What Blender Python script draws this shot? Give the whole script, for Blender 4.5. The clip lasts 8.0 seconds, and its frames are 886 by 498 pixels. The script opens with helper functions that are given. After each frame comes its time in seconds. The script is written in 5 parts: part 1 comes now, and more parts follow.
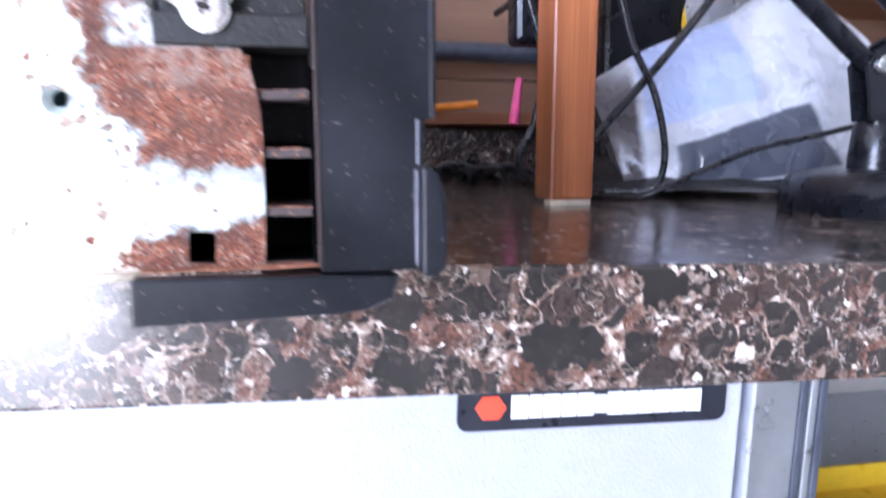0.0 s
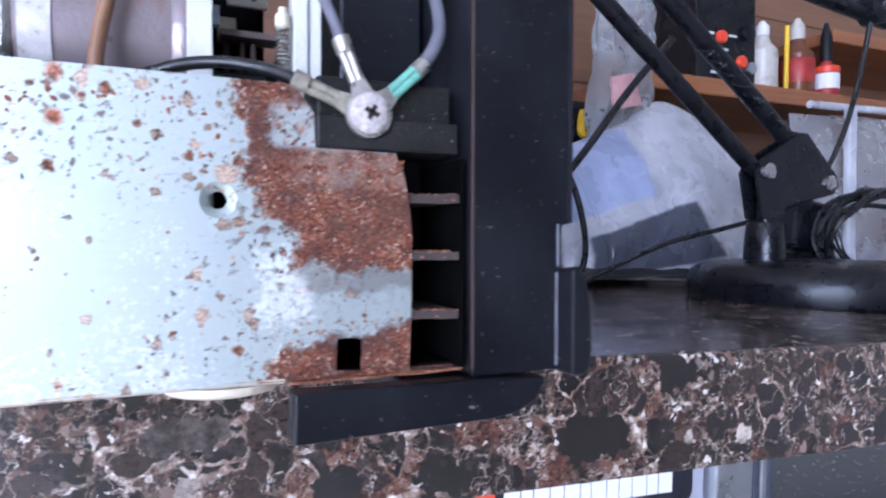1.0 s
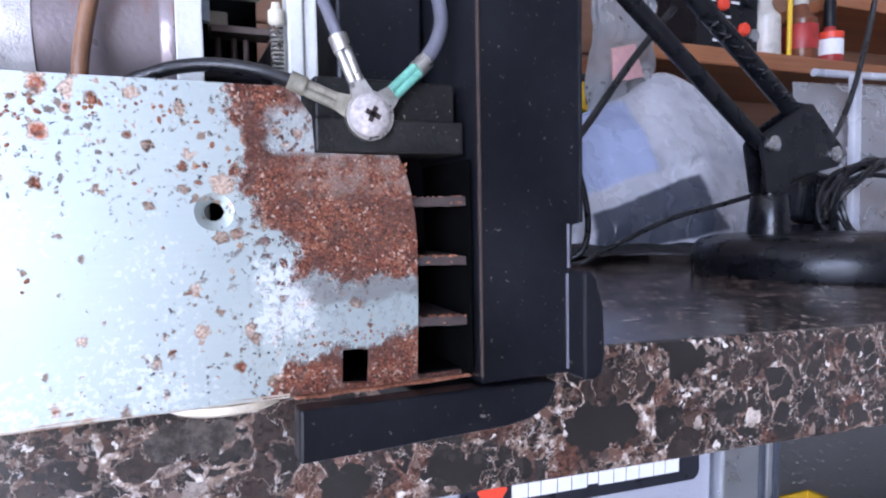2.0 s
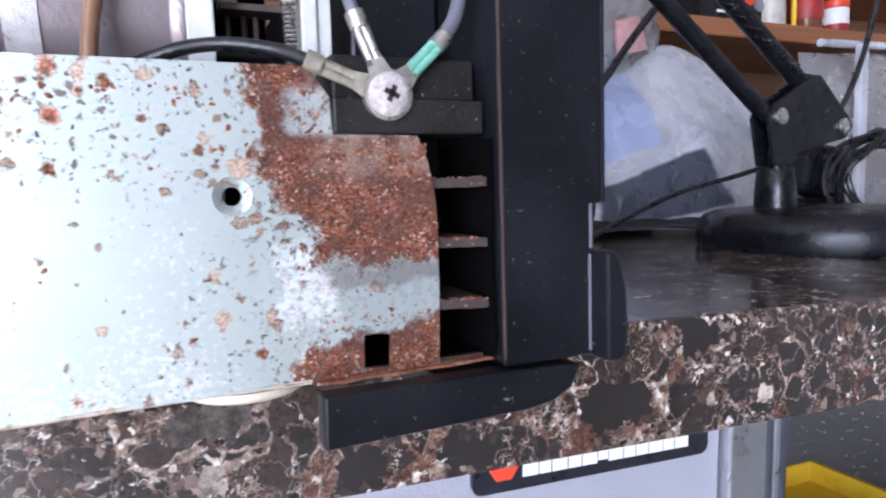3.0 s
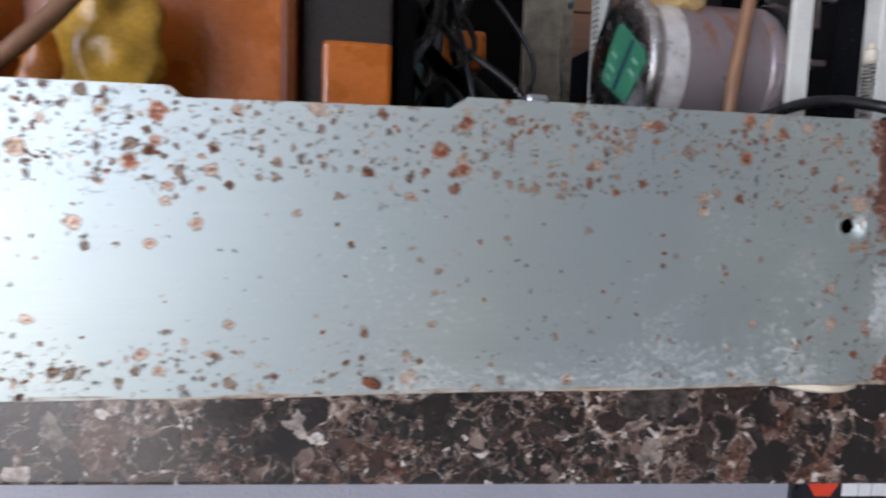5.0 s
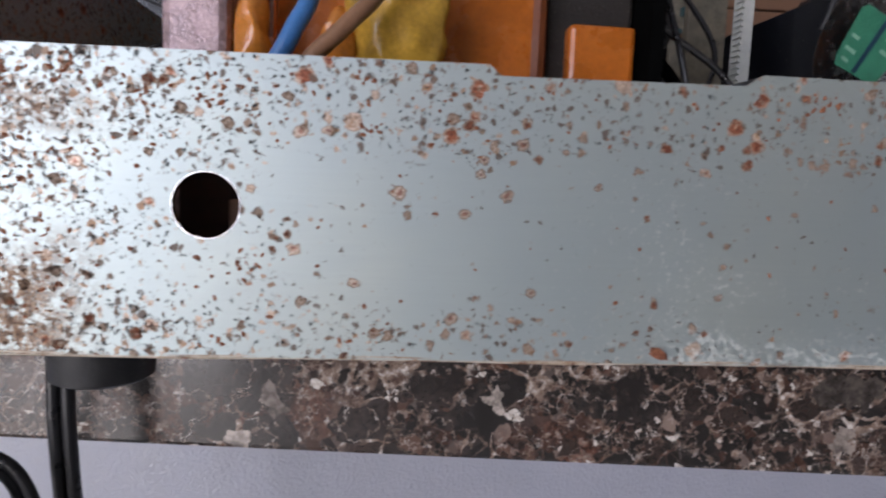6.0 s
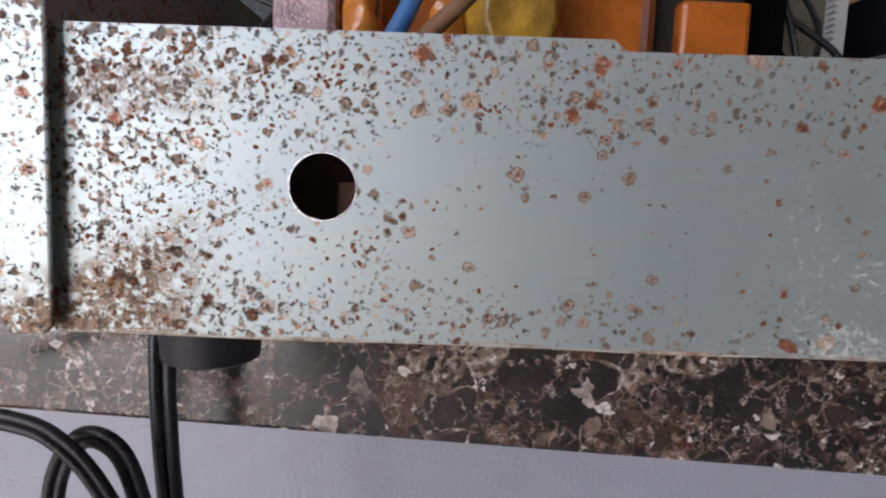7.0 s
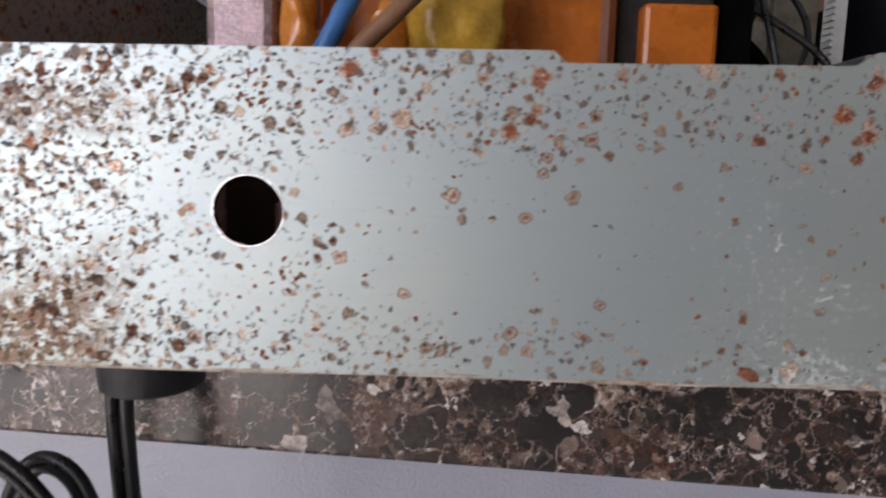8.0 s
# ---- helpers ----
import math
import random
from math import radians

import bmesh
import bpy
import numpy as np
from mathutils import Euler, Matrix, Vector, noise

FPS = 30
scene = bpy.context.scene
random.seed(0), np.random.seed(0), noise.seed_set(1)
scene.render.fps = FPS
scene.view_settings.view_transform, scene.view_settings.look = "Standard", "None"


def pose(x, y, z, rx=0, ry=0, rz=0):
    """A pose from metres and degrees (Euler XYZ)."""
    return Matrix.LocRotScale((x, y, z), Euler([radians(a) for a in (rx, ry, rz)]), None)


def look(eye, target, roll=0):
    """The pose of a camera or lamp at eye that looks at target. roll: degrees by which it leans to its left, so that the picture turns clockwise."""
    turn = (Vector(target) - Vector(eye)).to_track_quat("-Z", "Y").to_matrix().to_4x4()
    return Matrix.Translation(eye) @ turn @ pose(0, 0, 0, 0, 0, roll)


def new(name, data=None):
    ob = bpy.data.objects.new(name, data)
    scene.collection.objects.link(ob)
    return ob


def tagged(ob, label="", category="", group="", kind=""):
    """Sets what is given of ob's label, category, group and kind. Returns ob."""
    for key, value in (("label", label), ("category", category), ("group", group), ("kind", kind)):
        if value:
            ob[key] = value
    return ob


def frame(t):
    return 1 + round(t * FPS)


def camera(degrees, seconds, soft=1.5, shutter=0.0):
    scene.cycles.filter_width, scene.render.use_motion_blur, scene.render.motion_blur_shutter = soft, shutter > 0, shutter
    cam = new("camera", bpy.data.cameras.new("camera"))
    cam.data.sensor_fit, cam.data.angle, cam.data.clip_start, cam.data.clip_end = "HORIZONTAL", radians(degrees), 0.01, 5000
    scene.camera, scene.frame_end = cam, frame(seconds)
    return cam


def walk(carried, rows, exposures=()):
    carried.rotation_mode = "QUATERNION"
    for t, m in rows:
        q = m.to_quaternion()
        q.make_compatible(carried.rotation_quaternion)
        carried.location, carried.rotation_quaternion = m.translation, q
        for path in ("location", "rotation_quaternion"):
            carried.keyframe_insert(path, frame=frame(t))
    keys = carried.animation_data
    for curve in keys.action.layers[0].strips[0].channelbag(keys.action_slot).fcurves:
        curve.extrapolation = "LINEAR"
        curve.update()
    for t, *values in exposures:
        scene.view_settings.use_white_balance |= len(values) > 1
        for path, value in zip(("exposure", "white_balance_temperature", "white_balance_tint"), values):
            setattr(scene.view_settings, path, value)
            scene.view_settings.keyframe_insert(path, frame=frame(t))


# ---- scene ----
cam = camera(69.44, 8.0, soft=2.1, shutter=0.4)
PATH = [
    (0, (-0.00126, 0.02163, 0.93900), (0.3951, 1.9579, 0.6328), -0.12),
    (0.3, (-0.02190, 0.01760, 0.94470), (0.4085, 1.9607, 0.8200), -0.09),
    (0.5, (-0.03130, 0.01490, 0.94845), (0.4217, 1.9625, 0.9065), -0.07),
    (0.7, (-0.03760, 0.02336, 0.94583), (0.5660, 1.9258, 0.9250), 0.02),
    (1, (-0.05304, 0.03606, 0.94189), (0.7420, 1.8709, 0.9078), 0.15),
    (1.5, (-0.05978, 0.04035, 0.94393), (0.7248, 1.8775, 0.8474), -0.12),
    (1.7, (-0.05349, 0.03987, 0.94766), (0.7287, 1.8778, 0.8462), -0.61),
    (2.8, (-0.05156, 0.04444, 0.94777), (0.7607, 1.8627, 0.7628), -1.54),
    (3, (-0.05489, 0.04435, 0.94860), (0.7350, 1.8718, 0.7573), -1.80),
    (3.2, (-0.05620, 0.04400, 0.94760), (0.7173, 1.8774, 0.7486), -1.70),
    (3.5, (-0.06238, 0.04325, 0.95049), (0.6864, 1.8858, 0.7402), -1.56),
    (4, (-0.08988, 0.04132, 0.95126), (0.5470, 1.9261, 0.7465), -0.76),
    (4.5, (-0.12224, 0.03944, 0.95196), (0.3690, 1.9678, 0.7517), 1.09),
    (5, (-0.14479, 0.04011, 0.95376), (0.1912, 2.0013, 0.7519), 1.95),
    (5.2, (-0.15489, 0.03922, 0.95303), (0.1338, 2.0072, 0.7436), 2.46),
    (6.3, (-0.19346, 0.04141, 0.94792), (-0.0795, 2.0253, 0.7221), 2.36),
    (6.5, (-0.19512, 0.04214, 0.94813), (-0.1319, 2.0264, 0.7055), 2.57),
    (7, (-0.19866, 0.04378, 0.94614), (-0.1763, 2.0284, 0.6994), 2.34),
    (7.2, (-0.19870, 0.04450, 0.94610), (-0.2510, 2.0280, 0.7130), 2.28),
    (7.5, (-0.19844, 0.04576, 0.94599), (-0.2111, 2.0289, 0.6874), 1.96),
    (8, (-0.18565, 0.05039, 0.95000), (-0.2137, 2.0342, 0.6980), 1.54),
]
EXPOSURES = [(0.0, 3.16, 5280, 21), (0.2, 3.01, 5276, 20), (0.5, 2.54, 5171, 18), (0.8, 2.29, 5166, 21), (1.2, 2.2, 5059, 22), (1.7, 2.17, 5150, 23), (2.8, 2.25, 5500, 20), (3.5, 2.28, 5670, 21), (4.0, 1.96, 5715, 20), (4.5, 1.48, 5779, 19), (5.2, 1.15, 5949, 18), (6.5, 0.96, 6117, 22), (8.0, 0.9, 6380, 22)]
walk(cam, [(t, look(eye, target, roll)) for t, eye, target, roll in PATH], EXPOSURES)

# ---- world, sun and daylight ----
world = bpy.data.worlds.new("world")
scene.world = world
world.use_nodes = True
wn = world.node_tree
sky = wn.nodes.new("ShaderNodeTexSky")
sky.sky_type = "NISHITA"
sky.sun_disc = False
sky.sun_elevation = radians(41.7)
sky.sun_rotation = radians(203)
wn.links.new(sky.outputs[0], wn.nodes["Background"].inputs[0])
wn.nodes["Background"].inputs[1].default_value = 0.12

sun = new("sun", bpy.data.lights.new("sun", "SUN"))
sun.data.energy, sun.data.angle, sun.data.color = 5.0, radians(0.5), (1.0, 0.95, 0.88)
sun.matrix_world = look((-1.5, -3.5, 3.4), (0, 0, 0))

DOOR_X0, DOOR_X1, DOOR_H = -4.4, -1.15, 2.15
FRONT_Y, BACK_Y, LEFT_X, RIGHT_X, ROOM_H = -2.6, 0.86, -4.6, 2.0, 2.5
for lamp_name, z0, z1, watts, tint in (("door_sky", 0.98, DOOR_H - 0.05, 27.0, (0.86, 0.91, 1.0)), ("door_ground_bounce", 0.05, 0.97, 14.0, (1.0, 0.975, 0.91))):
    daylight = new(lamp_name, bpy.data.lights.new(lamp_name, "AREA"))
    daylight.data.shape, daylight.data.size, daylight.data.size_y = "RECTANGLE", DOOR_X1 - DOOR_X0 - 0.1, z1 - z0
    daylight.data.energy, daylight.data.color = watts, tint
    daylight.matrix_world = look(((DOOR_X0 + DOOR_X1) / 2, FRONT_Y - 0.02, (z0 + z1) / 2), ((DOOR_X0 + DOOR_X1) / 2, 2, (z0 + z1) / 2))


# ---- node helpers ----
class Nodes:
    """Short calls that add shader nodes to one material."""

    def __init__(self, name):
        self.mat = bpy.data.materials.new(name)
        self.mat.use_nodes = True
        self.tree = self.mat.node_tree
        self.bsdf = self.tree.nodes["Principled BSDF"]
        self.coord = self.tree.nodes.new("ShaderNodeTexCoord").outputs["Object"]

    def put(self, socket, value):
        if isinstance(value, bpy.types.NodeSocket):
            self.tree.links.new(value, socket)
        elif isinstance(value, (tuple, list)) and len(value) == 3 and socket.type == "RGBA":
            socket.default_value = (*value, 1.0)
        else:
            socket.default_value = value

    def set(self, **values):
        for key, value in values.items():
            self.put(self.bsdf.inputs[key.replace("_", " ")], value)
        return self

    def math(self, op, a, b=0.0, c=0.0, clamp=False):
        n = self.tree.nodes.new("ShaderNodeMath")
        n.operation, n.use_clamp = op, clamp
        for s, v in zip(n.inputs, (a, b, c)):
            self.put(s, v)
        return n.outputs[0]

    def add(self, a, b): return self.math("ADD", a, b)
    def sub(self, a, b): return self.math("SUBTRACT", a, b)
    def mul(self, a, b): return self.math("MULTIPLY", a, b)
    def clamp(self, a): return self.math("ADD", a, 0.0, clamp=True)

    def ramp(self, v, a, b, lo=0.0, hi=1.0):
        n = self.tree.nodes.new("ShaderNodeMapRange")
        n.interpolation_type = "SMOOTHSTEP"
        for s, x in zip(n.inputs, (v, a, b, lo, hi)):
            self.put(s, x)
        return n.outputs[0]

    def scaled(self, scale, vec=None):
        n = self.tree.nodes.new("ShaderNodeVectorMath")
        n.operation = "MULTIPLY"
        self.put(n.inputs[0], vec or self.coord)
        n.inputs[1].default_value = (scale, scale, scale) if isinstance(scale, (int, float)) else scale
        return n.outputs[0]

    def noise(self, scale, detail=3.0, rough=0.55, vec=None, out=0):
        n = self.tree.nodes.new("ShaderNodeTexNoise")
        self.put(n.inputs["Vector"], self.scaled(scale, vec))
        n.inputs["Scale"].default_value, n.inputs["Detail"].default_value, n.inputs["Roughness"].default_value = 1.0, detail, rough
        return n.outputs[out]

    def voronoi(self, scale, feature="F1", vec=None, rand=1.0):
        n = self.tree.nodes.new("ShaderNodeTexVoronoi")
        n.feature = feature
        self.put(n.inputs["Vector"], self.scaled(scale, vec))
        n.inputs["Scale"].default_value, n.inputs["Randomness"].default_value = 1.0, rand
        return n

    def warped(self, amount, scale, detail=2.0, rough=0.55):
        """Coordinates pushed about by noise, amount in metres."""
        n = self.tree.nodes.new("ShaderNodeVectorMath")
        n.operation = "MULTIPLY_ADD"
        self.put(n.inputs[0], self.noise(scale, detail, rough, out=1))
        n.inputs[1].default_value = (amount * 2,) * 3
        self.put(n.inputs[2], self.coord)
        return n.outputs[0]

    def xyz(self, vec=None):
        n = self.tree.nodes.new("ShaderNodeSeparateXYZ")
        self.put(n.inputs[0], vec or self.coord)
        return n.outputs

    def mix(self, f, a, b):
        n = self.tree.nodes.new("ShaderNodeMix")
        n.data_type = "RGBA"
        self.put(n.inputs[0], f)
        self.put(n.inputs[6], a)
        self.put(n.inputs[7], b)
        return n.outputs[2]

    def colors(self, v, *stops):
        n = self.tree.nodes.new("ShaderNodeValToRGB")
        e = n.color_ramp.elements
        while len(e) < len(stops):
            e.new(0.5)
        for el, (p, c) in zip(e, stops):
            el.position, el.color = p, (*c, 1.0)
        self.put(n.inputs[0], v)
        return n.outputs[0]

    def bump(self, height, distance=0.001, strength=1.0, under=None):
        n = self.tree.nodes.new("ShaderNodeBump")
        n.inputs["Strength"].default_value, n.inputs["Distance"].default_value = strength, distance
        self.put(n.inputs["Height"], height)
        if under is not None:
            self.put(n.inputs["Normal"], under)
        self.put(self.bsdf.inputs["Normal"], n.outputs[0])
        return n.outputs[0]

    def random(self):
        return self.tree.nodes.new("ShaderNodeObjectInfo").outputs["Random"]


def plain(name, color, rough=0.5, metal=0.0, scale=60.0, vary=0.25, bump=0.0002, dust=0.0, **more):
    """A one-colour surface with grain, soft stains and a little relief."""
    n = Nodes(name)
    a, b = n.noise(scale, 4), n.noise(scale * 9, 3)
    tone = n.add(n.mul(a, 0.7), n.mul(b, 0.3))
    dark = tuple(c * (1 - vary) for c in color)
    light = tuple(min(1, c * (1 + vary)) for c in color)
    col = n.colors(tone, (0.3, dark), (0.7, light))
    if dust:
        spots = n.ramp(n.noise(scale * 14, 2, 0.7), 0.66, 0.74)
        col = n.mix(n.mul(spots, dust), col, (0.42, 0.37, 0.31))
    n.set(Base_Color=col, Metallic=metal, Roughness=n.ramp(a, 0.25, 0.75, max(0.02, rough - 0.1), min(1, rough + 0.1)), **more)
    n.bump(b, bump, 0.6)
    return n.mat


# ---- materials ----
RUST = ((0.25, (0.055, 0.018, 0.012)), (0.42, (0.16, 0.052, 0.026)), (0.56, (0.32, 0.125, 0.062)), (0.72, (0.58, 0.33, 0.21)))


def rusted_steel(name, ends=True):
    """Galvanised sheet with rust blisters, dark pits and white bloom; one end is eaten away by rust."""
    n = Nodes(name)
    x, y, z = n.xyz()
    wx, wy, wz = n.xyz(n.warped(0.0035, 190, 4))
    streak = n.noise((60, 60, 1500), 3)
    cloud = n.noise(28, 3)
    base = n.mix(n.ramp(cloud, 0.3, 0.7), (0.490, 0.566, 0.565), (0.545, 0.606, 0.570))
    base = n.mix(n.mul(streak, 0.35), base, (0.43, 0.49, 0.50))
    # how thickly the sheet is pitted: worst near the folded end and along the upper edge
    heavy = n.mul(n.ramp(wx, -0.190, -0.255), n.ramp(x, -0.2614, -0.2600, 0.50, 1.0))
    upper = n.mul(n.ramp(wz, 0.9515, 0.9615), n.ramp(x, -0.215, -0.165, 0.75, 1.35))
    lower = n.mul(n.ramp(wz, 0.935, 0.920), n.ramp(x, -0.10, -0.19, 0.30, 1.0))
    near_end = n.ramp(wx, -0.068, -0.036)
    patch = n.ramp(n.noise(95, 3), 0.36, 0.66)
    dens = n.add(n.mul(heavy, 0.36), n.add(n.mul(upper, 0.47), n.add(n.mul(lower, 0.38), n.mul(near_end, 0.24))))
    dens = n.add(n.mul(dens, n.add(0.62, n.mul(patch, 0.55))), n.add(0.065, n.mul(patch, 0.175)))
    dens = n.math("MINIMUM", dens, 0.40)
    vec = n.warped(0.0017, 560, 6, 0.78)
    foot_corner = n.mul(n.ramp(n.sub(wz, n.mul(n.add(wx, 0.2615), 0.5)), 0.932, 0.924), n.ramp(wx, -0.228, -0.245))
    head_corner = n.mul(n.ramp(wz, 0.9555, 0.960), n.mul(n.ramp(wz, 0.9655, 0.964), n.mul(n.ramp(wx, -0.225, -0.243), n.ramp(x, -0.2614, -0.2600))))
    corners = n.mul(n.math("MAXIMUM", foot_corner, n.mul(head_corner, 0.8)), n.ramp(n.noise(420, 6, 0.78), 0.43, 0.52))

    dens_small, dens_large = n.add(dens, n.add(n.mul(heavy, 0.14), n.mul(n.ramp(wx, -0.150, -0.195), 0.075))), n.sub(dens, n.mul(heavy, 0.14))

    def spots(scale, extra, size, dens):
        v = n.voronoi(scale, vec=vec)
        sep = n.tree.nodes.new("ShaderNodeSeparateColor")
        n.put(sep.inputs[0], v.outputs["Color"])
        rad = n.mul(n.clamp(n.add(n.add(dens, extra), n.sub(sep.outputs[0], 1.0))), size)
        edge = n.sub(rad, v.outputs["Distance"])
        return n.ramp(edge, 0.0, 0.025), n.ramp(edge, 0.035, 0.075), n.ramp(edge, 0.07, 0.16), sep.outputs[1], sep.outputs[2]

    stain, stain_in, stain_core, stone, stone2 = spots(240, 0.11, 0.95, dens_large)
    big, big_in, core, tone, tone2 = spots(400, 0.11, 1.0, dens)
    mid, mid_in, mcore, mtone, _ = spots(760, 0.045, 1.15, dens_small)
    pit, pit_in, pcore, ptone, _ = spots(1350, -0.055, 1.25, dens_small)
    grain = n.noise(1900, 4, 0.75)
    clump = n.noise(420, 3, 0.6)
    rusty = n.colors(n.add(n.mul(grain, 0.75), n.mul(clump, 0.45)), (0.41, (0.032, 0.011, 0.010)), (0.53, (0.14, 0.038, 0.020)), (0.61, (0.30, 0.092, 0.042)), (0.69, (0.48, 0.21, 0.12)), (0.78, (0.85, 0.68, 0.58)))
    tan = n.mix(n.ramp(grain, 0.38, 0.62), (0.36, 0.24, 0.16), (0.74, 0.60, 0.48))
    # each blister: a darker edge, a pale crust inside, and red-brown rust in the middle of some
    edge_col = n.mix(n.ramp(stone, 0.3, 0.7), (0.26, 0.20, 0.16), (0.34, 0.17, 0.09))
    col = n.mix(n.mul(stain, 0.85), base, edge_col)
    col = n.mix(n.mul(stain_in, 0.9), col, tan)
    col = n.mix(n.mul(stain_core, n.ramp(stone2, 0.45, 0.55)), col, rusty)
    col = n.mix(n.mul(big, 0.85), col, n.mix(n.ramp(tone, 0.3, 0.6), (0.19, 0.14, 0.11), (0.26, 0.13, 0.07)))
    col = n.mix(n.mul(big_in, 0.9), col, tan)
    col = n.mix(n.mul(core, n.ramp(tone2, 0.50, 0.60)), col, rusty)
    col = n.mix(n.mul(mid, 0.9), col, n.mix(n.ramp(mtone, 0.30, 0.45), (0.12, 0.078, 0.055), (0.38, 0.22, 0.12)))
    col = n.mix(n.mul(mid_in, n.ramp(mtone, 0.5, 0.6)), col, tan)
    col = n.mix(n.mul(pit, 0.95), col, n.mix(n.ramp(ptone, 0.45, 0.8), (0.022, 0.020, 0.022), (0.22, 0.14, 0.095)))
    col = n.mix(n.mul(corners, 0.9), col, n.mix(n.ramp(grain, 0.4, 0.62), (0.070, 0.030, 0.014), (0.27, 0.155, 0.075)))
    # single round blisters in the plain field: centre and radius
    bx, by, bz = n.xyz(n.warped(0.0013, 620, 5, 0.7))
    for cx, cz, rad in (
            (-0.2385, 0.9490, 0.0012), (-0.1745, 0.9425, 0.0010), (-0.1672, 0.9460, 0.0011), (-0.1858, 0.9457, 0.0013), (-0.1648, 0.9548, 0.0011), (-0.1714, 0.9520, 0.0010),
            (-0.1718, 0.9496, 0.0008), (-0.1978, 0.9557, 0.0010), (-0.2025, 0.9553, 0.0011), (-0.2033, 0.9356, 0.0010), (-0.0804, 0.9610, 0.0013), (-0.1510, 0.9480, 0.0007),
            (-0.1300, 0.9405, 0.0006), (-0.1275, 0.9290, 0.0008), (-0.1620, 0.9290, 0.0009), (-0.1760, 0.9240, 0.0011), (-0.1930, 0.9300, 0.0010), (-0.1050, 0.9520, 0.0007)):
        far = n.math("SQRT", n.add(n.math("POWER", n.math("DIVIDE", n.sub(bx, cx + 0.0013), rad * 1.15), 2.0), n.math("POWER", n.math("DIVIDE", n.sub(bz, cz + 0.0013), rad), 2.0)))
        ring = n.mix(n.ramp(grain, 0.35, 0.65), (0.13, 0.07, 0.045), (0.36, 0.20, 0.11))
        inner = n.mix(n.ramp(far, 0.20, 0.55), rusty, tan)
        col = n.mix(n.mul(n.ramp(far, 1.10, 0.80), 0.85), col, n.mix(n.ramp(far, 0.80, 0.62), ring, inner))
    # white zinc bloom, lower middle; by the eaten end mixed with a painted highlight
    drift = n.ramp(n.noise(70, 3, 0.6), 0.42, 0.62)
    bloom_low = n.mul(n.mul(n.ramp(wz, 0.931, 0.919), n.mul(n.ramp(x, -0.180, -0.110), n.ramp(x, -0.040, -0.052))), 0.62)
    bloom_highlight = n.mul(n.mul(n.ramp(wx, -0.0375, -0.0325), n.ramp(wx, -0.0235, -0.0275)), n.mul(n.ramp(n.math("ABSOLUTE", n.sub(wz, 0.9365)), 0.0090, 0.0045), 0.75))
    bloom_mid = n.mul(n.mul(n.ramp(x, -0.040, -0.055), n.ramp(x, -0.175, -0.105)), n.mul(drift, n.ramp(wz, 0.962, 0.940, 0.20, 0.48)))
    bloom_at = n.add(n.add(bloom_low, bloom_highlight), bloom_mid)
    bloom = n.mul(n.clamp(n.ramp(n.add(n.noise(820, 5, 0.72), n.add(n.mul(n.clamp(bloom_at), 0.15), n.mul(n.clamp(bloom_highlight), 0.10))), 0.585, 0.66)), n.clamp(n.mul(bloom_at, 4.0)))
    col = n.mix(n.mul(bloom, 0.62), col, n.mix(n.clamp(bloom_highlight), (0.72, 0.74, 0.70), (0.82, 0.83, 0.83)))
    # the eaten end
    ragged = n.add(wx, n.mul(n.sub(n.noise(330, 4, 0.7), 0.5), 0.012))
    rough_z = n.add(wz, n.mul(n.sub(n.noise(410, 4, 0.7), 0.5), 0.005))
    left_line = n.ramp(wz, 0.9430, 0.9575, -0.0286, -0.0376)
    upper_rust = n.mul(n.ramp(n.sub(ragged, left_line), -0.0012, 0.0012), n.ramp(rough_z, 0.9385, 0.9400))
    top_line = n.add(n.ramp(wx, -0.0400, -0.0290, 0.9160, 0.9270), n.ramp(wx, -0.0170, -0.0100, 0.0, 0.0025))
    lower_rust = n.mul(n.ramp(n.sub(top_line, rough_z), -0.0009, 0.0009), n.ramp(wx, -0.0480, -0.0400))
    clean = n.mul(n.ramp(n.sub(rough_z, top_line), -0.0005, 0.0010), n.ramp(rough_z, 0.9400, 0.9388))
    corner = n.mul(n.mul(n.ramp(z, 0.9570, 0.9585), n.ramp(z, 0.9665, 0.9640)), n.ramp(wx, -0.0335, -0.0315))
    eaten = n.clamp(n.math("MAXIMUM", upper_rust, lower_rust))
    eaten = n.mul(eaten, n.sub(1.0, n.mul(corner, 0.72)))
    scatter = n.mul(n.ramp(ragged, -0.043, -0.031), n.ramp(n.add(n.noise(520, 5, 0.72), n.mul(n.ramp(ragged, -0.05, -0.032), 0.09)), 0.62, 0.67))
    eaten = n.math("MAXIMUM", eaten, n.mul(scatter, n.sub(1.0, n.mul(clean, 0.85))))
    flake = n.voronoi(2300, vec=n.warped(0.0006, 900, 3))
    fsep = n.tree.nodes.new("ShaderNodeSeparateColor")
    n.put(fsep.inputs[0], flake.outputs["Color"])
    end_col = n.mix(n.ramp(fsep.outputs[0], 0.88, 0.95), rusty, (0.62, 0.45, 0.36))
    end_col = n.mix(n.mul(n.ramp(fsep.outputs[1], 0.62, 0.85), 0.8), end_col, (0.035, 0.014, 0.012))
    end_col = n.mix(n.mul(n.ramp(n.noise(210, 4, 0.6), 0.45, 0.58), 0.8), end_col, n.mix(grain, (0.045, 0.020, 0.022), (0.19, 0.075, 0.045)))
    under_bracket = n.mul(n.mul(n.ramp(wz, 0.9535, 0.9555), n.ramp(wx, -0.0300, -0.0270)), n.ramp(n.noise(300, 4), 0.38, 0.58))
    end_col = n.mix(n.mul(under_bracket, 0.45), end_col, n.mix(grain, (0.30, 0.20, 0.15), (0.66, 0.54, 0.46)))
    col = n.mix(eaten, col, end_col)
